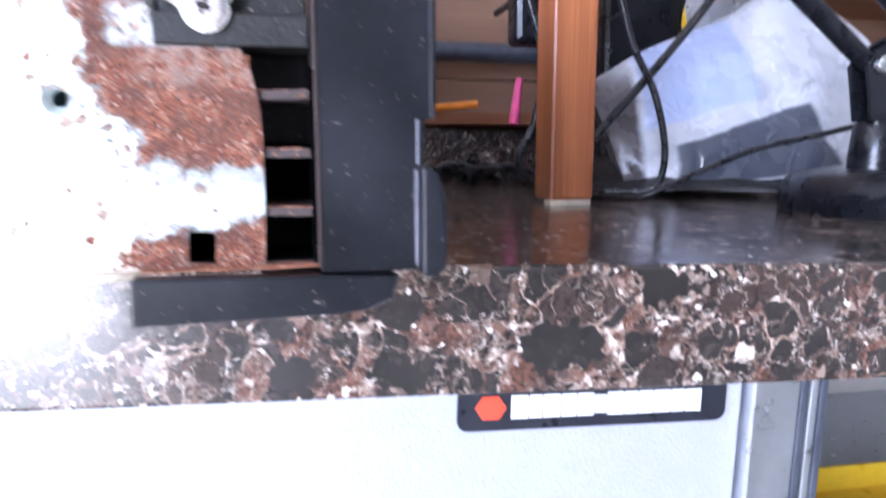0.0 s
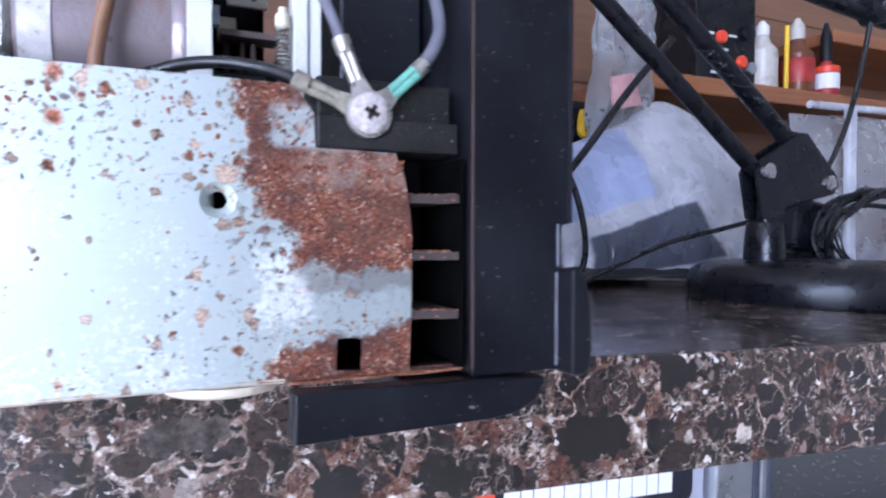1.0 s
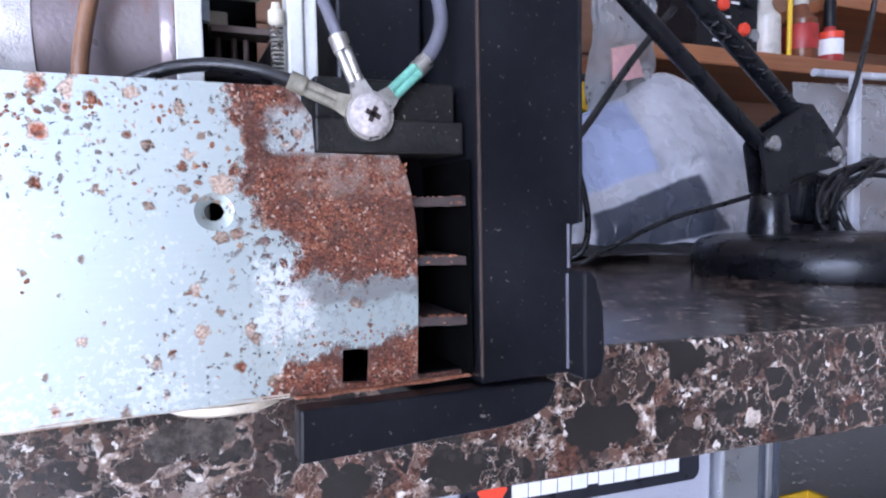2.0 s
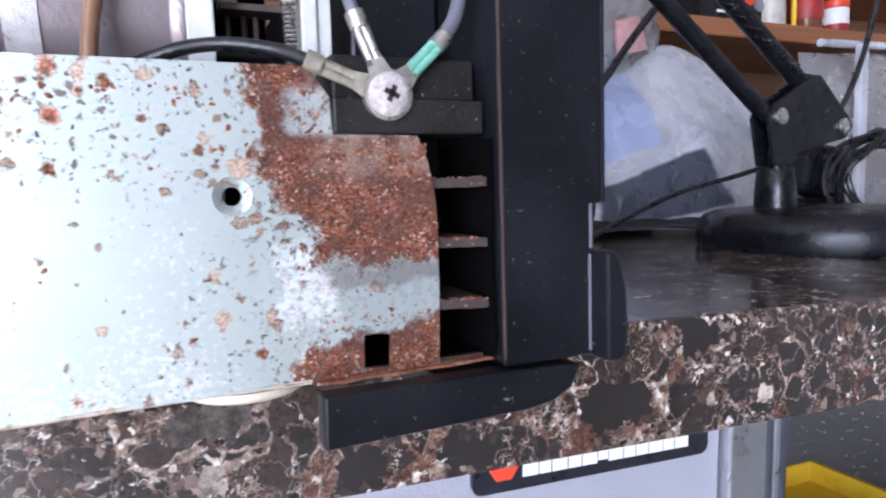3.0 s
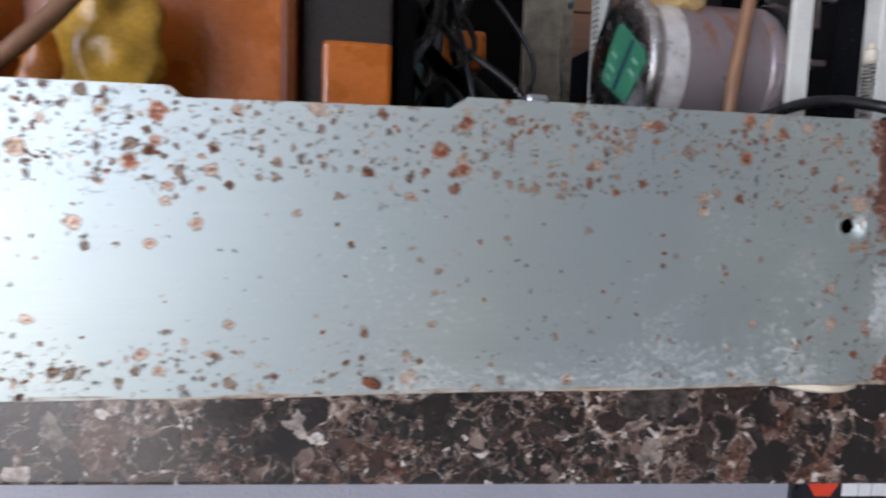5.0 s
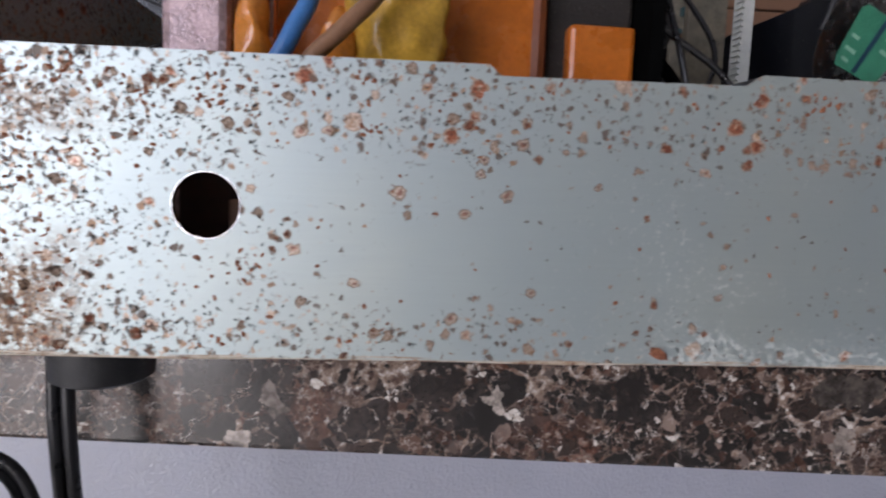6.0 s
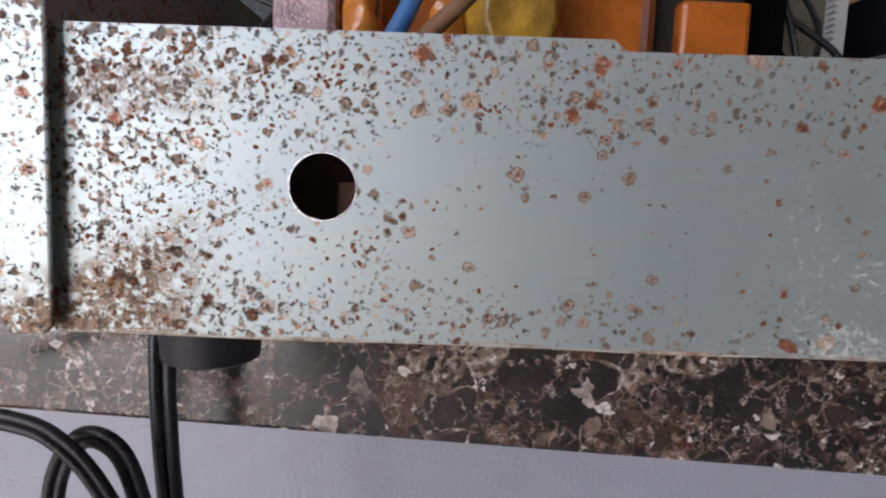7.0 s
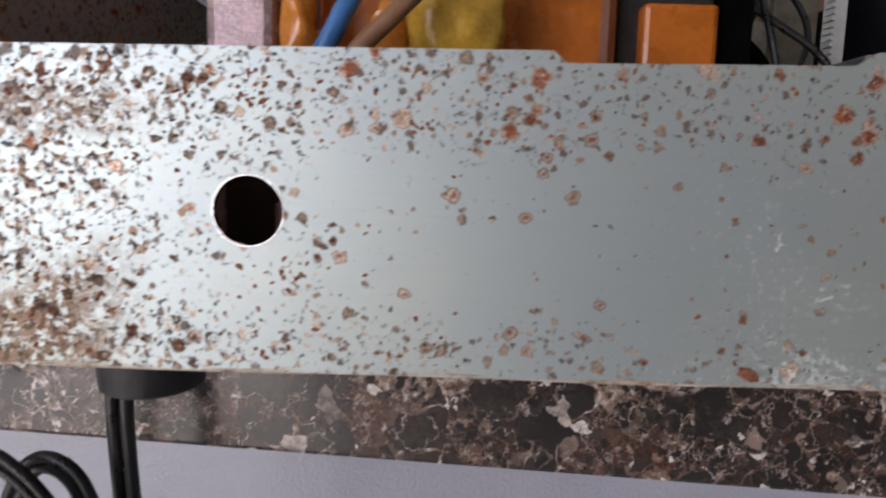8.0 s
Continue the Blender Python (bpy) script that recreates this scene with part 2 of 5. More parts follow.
    grubby = n.mul(n.ramp(wz, 0.9350, 0.9368), n.mul(n.ramp(wz, 0.9400, 0.9385), n.ramp(wx, -0.0285, -0.0250)))
    col = n.mix(n.mul(grubby, 0.6), col, (0.22, 0.19, 0.18))
    rim = n.mul(n.ramp(wz, 0.9203, 0.9185), n.ramp(n.noise(260, 4), 0.28, 0.5))
    col = n.mix(n.mul(rim, 0.85), col, n.mix(n.ramp(n.noise(120, 3), 0.45, 0.6), (0.52, 0.44, 0.34), (0.26, 0.14, 0.09)))
    rough_mask = n.clamp(n.add(n.add(eaten, n.mul(big, 0.8)), n.add(n.mul(mid, 0.7), n.add(n.add(pit, n.mul(stain, 0.5)), n.mul(bloom, n.sub(0.60, n.mul(n.clamp(bloom_highlight), 0.25)))))))
    n.set(Base_Color=col, Metallic=n.mul(n.sub(1.0, rough_mask), 0.72), Roughness=n.add(n.mul(rough_mask, 0.10), n.add(0.445, n.mul(streak, 0.06))))
    flakes = n.mul(eaten, n.add(n.mul(grain, 0.9), n.mul(fsep.outputs[2], 0.7)))
    h = n.add(flakes, n.add(n.mul(core, n.mul(grain, 0.9)), n.sub(n.mul(big, 0.25), n.mul(pit, 0.35))))
    n.bump(n.add(h, n.mul(bloom, n.mul(n.clamp(bloom_highlight), 0.10))), 0.0009, 1.0)
    return n.mat


def marble_laminate():
    """Dark brown breccia: angular fragments of many sizes, cream veins, a few white chips, under a gloss coat."""
    n = Nodes("marble_laminate")
    vec = n.warped(0.008, 60, 4)
    vec2 = n.warped(0.0035, 170, 4)
    vec3 = n.warped(0.0020, 420, 3)

    def cells(scale, v):
        c, e = n.voronoi(scale, vec=v), n.voronoi(scale, "DISTANCE_TO_EDGE", v)
        s = n.tree.nodes.new("ShaderNodeSeparateColor")
        n.put(s.inputs[0], c.outputs["Color"])
        return s.outputs[0], s.outputs[1], s.outputs[2], e.outputs["Distance"]

    a, a2, a3, ea = cells(82, vec)
    b, b2, b3, eb = cells(185, vec2)
    c, c2, c3, ec = cells(420, vec3)
    frag = ((0.0, (0.005, 0.004, 0.005)), (0.30, (0.015, 0.009, 0.008)), (0.50, (0.060, 0.028, 0.019)), (0.66, (0.042, 0.032, 0.029)), (0.80, (0.12, 0.062, 0.042)), (0.92, (0.10, 0.080, 0.072)), (1.0, (0.26, 0.19, 0.155)))
    small = n.colors(b, *frag)
    tiny = n.colors(c, *frag)
    mottle = n.noise(700, 5, 0.72)
    where = n.noise(75, 3)
    col = n.mix(n.ramp(where, 0.48, 0.52), small, tiny)
    large = n.mix(n.ramp(n.noise(170, 4, 0.65), 0.4, 0.72), n.colors(a, (0.0, (0.005, 0.005, 0.006)), (0.6, (0.014, 0.011, 0.011)), (1.0, (0.040, 0.023, 0.017))), (0.040, 0.031, 0.028))
    is_big = n.mul(n.math("GREATER_THAN", a2, 0.50), n.ramp(ea, 0.035, 0.055))
    is_mid = n.mul(n.math("GREATER_THAN", b3, 0.66), n.ramp(eb, 0.04, 0.08))
    col = n.mix(is_mid, col, n.mix(b, (0.005, 0.005, 0.006), (0.030, 0.022, 0.019)))
    red = n.ramp(n.noise(30, 3), 0.54, 0.66)
    col = n.mix(n.mul(red, 0.65), col, n.mix(n.ramp(mottle, 0.35, 0.65), (0.040, 0.014, 0.009), (0.19, 0.070, 0.038)))
    col = n.mix(is_big, col, large)
    pale = n.colors(n.noise(330, 4, 0.7), (0.36, (0.13, 0.080, 0.058)), (0.51, (0.34, 0.25, 0.195)), (0.65, (0.82, 0.75, 0.69)))
    zone = n.ramp(n.noise(48, 3), 0.44, 0.60)
    vein = n.mul(n.ramp(n.sub(eb, n.mul(zone, 0.16)), 0.015, -0.02), n.ramp(n.noise(120, 4, 0.65), 0.50, 0.58))
    vein_a = n.mul(n.ramp(n.sub(ea, n.mul(zone, 0.06)), 0.010, -0.008), n.ramp(n.noise(70, 3), 0.47, 0.58))
    fine = n.mul(n.ramp(ec, 0.10, 0.0), n.ramp(n.noise(130, 4, 0.65), 0.48, 0.60))
    lines = n.ramp(n.math("ABSOLUTE", n.sub(n.noise(55, 6, 0.62), 0.5)), 0.012, 0.003)
    blot = n.mul(n.ramp(n.noise(210, 5, 0.68), 0.60, 0.66), n.sub(1.0, is_big))
    cover = n.clamp(n.add(n.mul(vein, 0.75), n.mul(fine, 0.42)))
    cover = n.mul(cover, n.sub(1.0, is_big))
    cover = n.math("MAXIMUM", n.math("MAXIMUM", cover, n.mul(blot, 0.8)), n.math("MAXIMUM", n.mul(vein_a, 0.9), n.mul(lines, 0.55)))
    col = n.mix(cover, col, pale)
    chips = n.mul(n.math("GREATER_THAN", c2, 0.972), n.mul(n.ramp(ec, 0.03, 0.08), n.sub(1.0, is_big)))
    col = n.mix(n.mul(chips, 0.9), col, n.mix(n.ramp(mottle, 0.35, 0.6), (0.50, 0.41, 0.34), (0.82, 0.77, 0.71)))
    # the fragments of the print that stand out along the front edge: centre x and z, half width and height
    chunk = n.voronoi(330, vec=n.warped(0.0022, 260, 4, 0.65))
    fx, fy, fz = n.xyz(n.scaled(1 / 330, chunk.outputs["Position"]))
    black, cream = (0.016, 0.014, 0.014), (0.60, 0.51, 0.44)
    for cx, cz, rx, rz, tone in (
            (0.0790, 0.8785, 0.0140, 0.0080, black), (0.0275, 0.8707, 0.0080, 0.0050, black), (0.1123, 0.8970, 0.0085, 0.0060, black),
            (-0.0466, 0.8925, 0.0115, 0.0055, (0.10, 0.083, 0.072)), (-0.0075, 0.8739, 0.0070, 0.0060, black), (-0.1550, 0.8824, 0.0050, 0.0050, black),
            (0.1173, 0.8732, 0.0036, 0.0032, cream), (0.1438, 0.8724, 0.0040, 0.0028, cream), (-0.1518, 0.8866, 0.0030, 0.0030, cream),
            (-0.2164, 0.8855, 0.0026, 0.0060, (0.26, 0.21, 0.18)), (-0.2277, 0.8738, 0.0045, 0.0030, cream), (-0.0468, 0.8775, 0.0026, 0.0055, (0.36, 0.30, 0.26))):
        far = n.add(n.math("POWER", n.math("DIVIDE", n.sub(fx, cx), rx), 2.0), n.math("POWER", n.math("DIVIDE", n.sub(fz, cz), rz), 2.0))
        grit = n.mix(n.ramp(n.noise(240, 5, 0.7), 0.36, 0.62), tuple(c * 0.30 for c in tone), tone)
        col = n.mix(n.mul(n.math("LESS_THAN", far, 1.0), n.ramp(fy, 0.235, 0.225)), col, grit)
    col = n.mix(0.05, col, n.colors(mottle, (0.35, (0.004, 0.003, 0.003)), (0.68, (0.46, 0.38, 0.33))))
    n.set(Base_Color=col, Roughness=n.ramp(n.noise(30, 3), 0.3, 0.7, 0.12, 0.24), Specular_IOR_Level=0.95)
    n.bump(n.noise(900, 2), 0.00006, 0.4)
    return n.mat


def wood(name, light, dark, axis=2, scale=1.0, rough=0.4):
    n = Nodes(name)
    s = [26 * scale] * 3
    s[axis] = 2.2 * scale
    v = n.warped(0.006, 14, 2)
    rings = n.noise(tuple(s), 4, 0.6, vec=v)
    fine_s = [420 * scale] * 3
    fine_s[axis] = 9 * scale
    fine = n.noise(tuple(fine_s), 3)
    t = n.add(n.mul(rings, 0.65), n.mul(fine, 0.35))
    n.set(Base_Color=n.colors(t, (0.34, dark), (0.50, tuple((a + b) / 2 for a, b in zip(light, dark))), (0.64, light)), Roughness=rough)
    n.bump(fine, 0.0003, 0.5)
    return n.mat


def clear_film(name, tint, haze=0.6, scale=30):
    """Milky crumpled plastic film."""
    n = Nodes(name)
    c = n.noise(scale, 4, 0.6)
    n.set(Base_Color=n.mix(c, tuple(t * 0.75 for t in tint), tint), Roughness=n.ramp(c, 0.3, 0.7, 0.12, 0.38), Specular_IOR_Level=0.6, Transmission_Weight=n.ramp(c, 0.35, 0.65, 1.0 - haze - 0.15, 1.0 - haze + 0.1), IOR=1.15)
    n.bump(n.noise(scale * 2.2, 4, 0.6), 0.004, 0.8)
    return n.mat


M_PANEL = rusted_steel("rusted_galvanised_steel")
M_MARBLE = marble_laminate()
M_BLACK = plain("black_plastic", (0.0080, 0.0085, 0.0115), 0.38, scale=45, vary=0.45, bump=0.00003, dust=0.3, Specular_IOR_Level=0.28)
M_BLACKDUST = plain("dusty_black_plastic", (0.015, 0.014, 0.0135), 0.5, scale=90, vary=0.5, bump=0.0003, dust=0.75, Specular_IOR_Level=0.3)
# near-black without gloss: the deep shade of recesses put into the colour
M_CAVITY = plain("shaded_black", (0.0035, 0.0035, 0.0035), 0.9, scale=120, Specular_IOR_Level=0.0)
_n = Nodes("flaking_rust")
_g = _n.noise(1400, 4, 0.7)
_n.set(Base_Color=_n.colors(_n.add(_n.mul(_g, 0.7), _n.mul(_n.noise(260, 3), 0.35)), *RUST), Roughness=0.85)
_n.bump(_g, 0.0006, 1.0)
M_RUST = _n.mat
M_RIM = plain("rust_stained_black_edge", (0.036, 0.022, 0.019), 0.7, scale=500, vary=0.6, bump=0.0003, dust=0.3)
_n = Nodes("chalky_rusted_fold")
_t = _n.noise(160, 4, 0.65)
_n.set(Base_Color=_n.colors(_n.add(_n.mul(_t, 0.7), _n.mul(_n.noise(900, 3), 0.3)), (0.38, (0.22, 0.11, 0.06)), (0.47, (0.48, 0.38, 0.28)), (0.60, (0.68, 0.62, 0.52))), Roughness=0.6, Metallic=0.15)
_n.bump(_n.noise(1100, 4, 0.7), 0.0004, 0.8)
M_FOLD = _n.mat
M_RUBBER = plain("black_rubber", (0.015, 0.015, 0.016), 0.5, scale=120, dust=0.15)
M_CABLE = plain("black_cable_sheath", (0.012, 0.012, 0.014), 0.32, scale=150, dust=0.1)
M_STEEL = plain("tarnished_tin", (0.52, 0.50, 0.46), 0.33, metal=0.9, scale=500, vary=0.35, bump=0.0002)
M_SCREW = plain("corroded_screw_head", (0.62, 0.57, 0.55), 0.55, metal=0.35, scale=900, vary=0.5, bump=0.0005)
M_GRIME = plain("grimy_tin", (0.30, 0.28, 0.22), 0.55, metal=0.5, scale=500, vary=0.5, bump=0.0003)
M_BRIGHT = plain("bright_metal", (0.75, 0.75, 0.76), 0.22, metal=1.0, scale=300, vary=0.15)
M_WHITE = plain("white_painted_steel", (0.36, 0.37, 0.425), 0.38, scale=70, vary=0.05, bump=0.0009, Specular_IOR_Level=1.0)
M_IVORY = plain("grimy_ivory_plastic", (0.62, 0.58, 0.47), 0.5, scale=160, vary=0.25, dust=0.3)
M_PALE = plain("dull_pale_plastic", (0.66, 0.67, 0.63), 0.45, scale=140, vary=0.12)
M_AMBER = plain("orange_brown_insulating_paper", (0.50, 0.135, 0.014), 0.28, scale=70, vary=0.35, dust=0.05)
M_COPPER = plain("copper_foil_band", (0.62, 0.32, 0.20), 0.3, metal=0.85, scale=90, vary=0.3, dust=0.3)
M_MAUVE = plain("mauve_varnished_coil", (0.42, 0.30, 0.30), 0.25, metal=0.3, scale=160, vary=0.4, dust=0.3)
M_YELLOW = plain("old_yellow_varnish", (0.58, 0.34, 0.045), 0.16, scale=120, vary=0.45, dust=0.15)
M_BLUEW = plain("blue_wire_sheath", (0.05, 0.17, 0.42), 0.35, scale=150)
M_BROWNW = plain("brown_wire_sheath", (0.25, 0.13, 0.07), 0.4, scale=150)
M_GREYW = plain("grey_wire_sheath", (0.13, 0.13, 0.16), 0.4, scale=150, dust=0.2)
M_GREEN = plain("green_sticker", (0.06, 0.27, 0.16), 0.4, scale=200, vary=0.2)
M_VERDI = plain("verdigris", (0.16, 0.40, 0.31), 0.6, scale=600, vary=0.5)
M_ALU = plain("brushed_aluminium", (0.55, 0.57, 0.60), 0.35, metal=0.9, scale=90, vary=0.1)
M_DARKALU = plain("dark_anodised_rib", (0.10, 0.11, 0.14), 0.4, metal=0.6, scale=90)
M_POST = wood("orange_varnished_timber", (0.48, 0.17, 0.06), (0.24, 0.065, 0.022), 2, rough=0.3)
M_SHELF = wood("varnished_shelf_board", (0.40, 0.17, 0.07), (0.20, 0.07, 0.03), 0)
M_PLY = wood("tan_backboard", (0.27, 0.145, 0.085), (0.18, 0.095, 0.056), 0, 0.6, 0.6)
M_LABEL = plain("black_badge", (0.016, 0.017, 0.024), 0.35, scale=80)
M_RED = plain("orange_red_enamel", (0.75, 0.07, 0.03), 0.35, scale=80, vary=0.1)
M_DULLRED = plain("faded_red_label", (0.36, 0.035, 0.03), 0.45, scale=80, vary=0.3)
M_PAPER = plain("white_print", (0.80, 0.80, 0.80), 0.5, scale=200, vary=0.05)
M_BIN = plain("yellow_plastic", (0.78, 0.50, 0.02), 0.35, scale=60, vary=0.1)
M_WALL = plain("grey_painted_wall", (0.42, 0.41, 0.40), 0.8, scale=8, vary=0.12, bump=0.001)
M_CONCRETE = plain("concrete_floor", (0.42, 0.41, 0.37), 0.8, scale=6, vary=0.25, bump=0.002)
M_CEIL = plain("ceiling_board", (0.60, 0.58, 0.55), 0.8, scale=5, vary=0.08)
M_LAMP = plain("satin_black_enamel", (0.007, 0.0075, 0.010), 0.30, scale=60, vary=0.2, Specular_IOR_Level=0.4)
n_ = Nodes("milky_bag_film")
x_, y_, z_ = n_.xyz(n_.warped(0.004, 24, 3))
crease = n_.mul(n_.ramp(n_.math("ABSOLUTE", n_.sub(n_.noise(16, 2, 0.5), 0.5)), 0.035, 0.0), n_.ramp(n_.noise(22, 2), 0.48, 0.6))
rise_ = n_.sub(z_, n_.mul(n_.sub(x_, 0.284), 0.30))  # the packet lies tilted in the bag
blue_ = n_.mul(n_.mul(n_.ramp(x_, 0.388, 0.380), n_.ramp(x_, 0.280, 0.288)), n_.mul(n_.ramp(rise_, 0.955, 0.961), n_.ramp(rise_, 1.034, 1.028)))
band_ = n_.mul(n_.mul(n_.ramp(x_, 0.400, 0.385), n_.ramp(x_, 0.280, 0.286)), n_.mul(n_.ramp(rise_, 0.938, 0.942), n_.ramp(rise_, 0.957, 0.953)))
top_ = n_.sub(z_, n_.mul(n_.sub(x_, 0.303), 0.32))
low_ = n_.sub(z_, n_.mul(n_.sub(x_, 0.342), 0.16))
end_ = n_.add(x_, n_.mul(n_.sub(z_, 0.957), 0.45))
navy_ = n_.mul(n_.mul(n_.ramp(top_, 0.946, 0.942), n_.ramp(low_, 0.910, 0.914)), n_.mul(n_.ramp(end_, 0.442, 0.434), n_.ramp(x_, 0.304, 0.310)))
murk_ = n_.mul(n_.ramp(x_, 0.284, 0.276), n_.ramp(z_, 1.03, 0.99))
milk_ = n_.mix(n_.noise(22, 4), (0.40, 0.41, 0.46), (0.72, 0.73, 0.78))
milk_ = n_.mix(n_.mul(n_.ramp(n_.noise(20, 3, 0.5), 0.50, 0.70), 0.45), milk_, (0.24, 0.25, 0.30))
film_ = n_.mix(n_.mul(blue_, 0.9), milk_, n_.mix(n_.noise(14, 3), (0.28, 0.34, 0.55), (0.46, 0.52, 0.72)))
film_ = n_.mix(n_.mul(band_, 0.8), film_, (0.50, 0.51, 0.55))
film_ = n_.mix(n_.mul(crease, 0.30), film_, (0.80, 0.82, 0.86))
film_ = n_.mix(n_.mul(navy_, 0.92), film_, n_.mix(n_.noise(40, 3), (0.018, 0.022, 0.038), (0.050, 0.060, 0.092)))
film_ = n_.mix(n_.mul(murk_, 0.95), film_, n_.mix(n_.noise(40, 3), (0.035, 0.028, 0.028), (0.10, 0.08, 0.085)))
n_.set(Base_Color=film_, Roughness=n_.ramp(n_.noise(30, 3), 0.3, 0.7, 0.16, 0.40), Specular_IOR_Level=0.6, Transmission_Weight=0.06)
n_.bump(n_.add(n_.mul(crease, 0.3), n_.noise(32, 3, 0.5)), 0.004, 0.7)
M_FILM = n_.mat
M_TUB = clear_film("clear_tub_plastic", (0.80, 0.82, 0.86), 0.28, 12)
M_DIRTPAD = plain("yellowed_pad", (0.70, 0.62, 0.48), 0.6, scale=200, vary=0.2)
M_PCB = plain("pale_circuit_board", (0.17, 0.15, 0.11), 0.5, scale=180, vary=0.5, dust=0.4)
M_TEAL = plain("dull_teal_part", (0.03, 0.08, 0.085), 0.5, scale=120, dust=0.3)
M_PINK = plain("pink_tag", (0.75, 0.08, 0.25), 0.5)
M_BROWNGLASS = plain("brown_bottle", (0.16, 0.06, 0.03), 0.15, scale=40)
M_CLEARPLASTIC = plain("frosted_bottle", (0.55, 0.52, 0.47), 0.3, scale=60, vary=0.2)


# ---- mesh helpers ----
def part(name, bm, material, parent=None, label="", smooth=False, bevel=0.0):
    """Links a bmesh as one mesh object, under a thing where one is given."""
    me = bpy.data.meshes.new(name)
    bmesh.ops.recalc_face_normals(bm, faces=bm.faces[:])
    bm.to_mesh(me)
    bm.free()
    me.materials.append(material)
    if smooth:
        me.shade_smooth()
        me.set_sharp_from_angle(angle=radians(38))
    ob = new(name, me)
    ob.parent = parent
    if bevel:
        mod = ob.modifiers.new("bevel", "BEVEL")
        mod.width, mod.segments, mod.limit_method, mod.angle_limit = bevel, 2, "ANGLE", radians(40)
    return tagged(ob, label)


def thing(name, label, category, group="", kind=""):
    return tagged(new(name), label, category, group, kind)


def box(x0, x1, y0, y1, z0, z1, m=None, bm=None):
    bm = bm or bmesh.new()
    got = bmesh.ops.create_cube(bm, size=1.0, matrix=Matrix.Translation(((x0 + x1) / 2, (y0 + y1) / 2, (z0 + z1) / 2)) @ Matrix.Diagonal((x1 - x0, y1 - y0, z1 - z0, 1)))
    if m is not None:
        bmesh.ops.transform(bm, matrix=m, verts=got["verts"])
    return bm


def rod(a, b, r0, r1=None, seg=24, bm=None):
    """A round bar or cone from a to b."""
    bm = bm or bmesh.new()
    a, b = Vector(a), Vector(b)
    turn = (b - a).to_track_quat("Z", "Y").to_matrix().to_4x4()
    bmesh.ops.create_cone(bm, cap_ends=True, segments=seg, radius1=r0, radius2=r0 if r1 is None else r1, depth=(b - a).length, matrix=Matrix.Translation((a + b) / 2) @ turn)
    return bm


def lathe(profile, centre, seg=40, axis="Z", bm=None, ring=False):
    """A turned body: profile of (radius, height) about an upright axis, or one along x or y."""
    bm = bm or bmesh.new()
    turn = {"Z": Matrix.Identity(3), "X": Matrix(((0, 0, 1), (0, 1, 0), (-1, 0, 0))), "Y": Matrix(((1, 0, 0), (0, 0, 1), (0, -1, 0)))}[axis]
    rings = []
    for r, h in profile:
        row = []
        for i in range(seg):
            a = 2 * math.pi * i / seg
            row.append(bm.verts.new(Vector(centre) + turn @ Vector((r * math.cos(a), r * math.sin(a), h))))
        rings.append(row)
    for p, q in zip(rings, rings[1:]):
        for i in range(seg):
            bm.faces.new((p[i], p[(i + 1) % seg], q[(i + 1) % seg], q[i]))
    if ring:
        for i in range(seg):
            bm.faces.new((rings[-1][i], rings[-1][(i + 1) % seg], rings[0][(i + 1) % seg], rings[0][i]))
    else:
        bm.faces.new(rings[0])
        bm.faces.new(rings[-1])
    return bm


def smooth_path(points, per=8):
    """A Catmull-Rom line through the points."""
    pts = [Vector(p) for p in points]
    pts = [2 * pts[0] - pts[1]] + pts + [2 * pts[-1] - pts[-2]]
    out = []
    for p0, p1, p2, p3 in zip(pts, pts[1:], pts[2:], pts[3:]):
        for i in range(per):
            t = i / per
            out.append(0.5 * (2 * p1 + (p2 - p0) * t + (2 * p0 - 5 * p1 + 4 * p2 - p3) * t * t + (3 * p1 - p0 - 3 * p2 + p3) * t ** 3))
    return out + [pts[-2]]


def tube(points, r, seg=10, per=8, bm=None, squash=1.0):
    """A cable of radius r along a smooth line."""
    bm = bm or bmesh.new()
    line = smooth_path(points, per) if per > 1 else [Vector(p) for p in points]
    side, rings = None, []
    for i, p in enumerate(line):
        d = (line[min(i + 1, len(line) - 1)] - line[max(i - 1, 0)]).normalized()
        ref = side if side is not None else (Vector((0, 1, 0)) if abs(d.y) < 0.9 else Vector((1, 0, 0)))
        side = (ref - d * ref.dot(d)).normalized()
        up = d.cross(side)
        rings.append([bm.verts.new(p + r * (math.cos(2 * math.pi * k / seg) * side * squash + math.sin(2 * math.pi * k / seg) * up)) for k in range(seg)])
    for p, q in zip(rings, rings[1:]):
        for k in range(seg):
            bm.faces.new((p[k], p[(k + 1) % seg], q[(k + 1) % seg], q[k]))
    bm.faces.new(rings[0])
    bm.faces.new(rings[-1])
    return bm


def plate(outline, y0, y1, holes=(), m=None):
    """A sheet cut to an outline of (x, z) with holes, from y0 to y1."""
    bm = bmesh.new()
    edges = []
    for loop in (outline, *holes):
        vs = [bm.verts.new((x, y0, z)) for x, z in loop]
        edges += [bm.edges.new((a, b)) for a, b in zip(vs, vs[1:] + vs[:1])]
    bmesh.ops.triangle_fill(bm, use_beauty=True, use_dissolve=False, edges=edges)
    got = bmesh.ops.extrude_face_region(bm, geom=bm.faces[:])
    bmesh.ops.translate(bm, vec=(0, y1 - y0, 0), verts=[v for v in got["geom"] if isinstance(v, bmesh.types.BMVert)])
    if m is not None:
        bmesh.ops.transform(bm, matrix=m, verts=bm.verts[:])
    return bm


def circle(cx, cz, r, seg=48):
    return [(cx + r * math.cos(2 * math.pi * i / seg), cz + r * math.sin(2 * math.pi * i / seg)) for i in range(seg)]


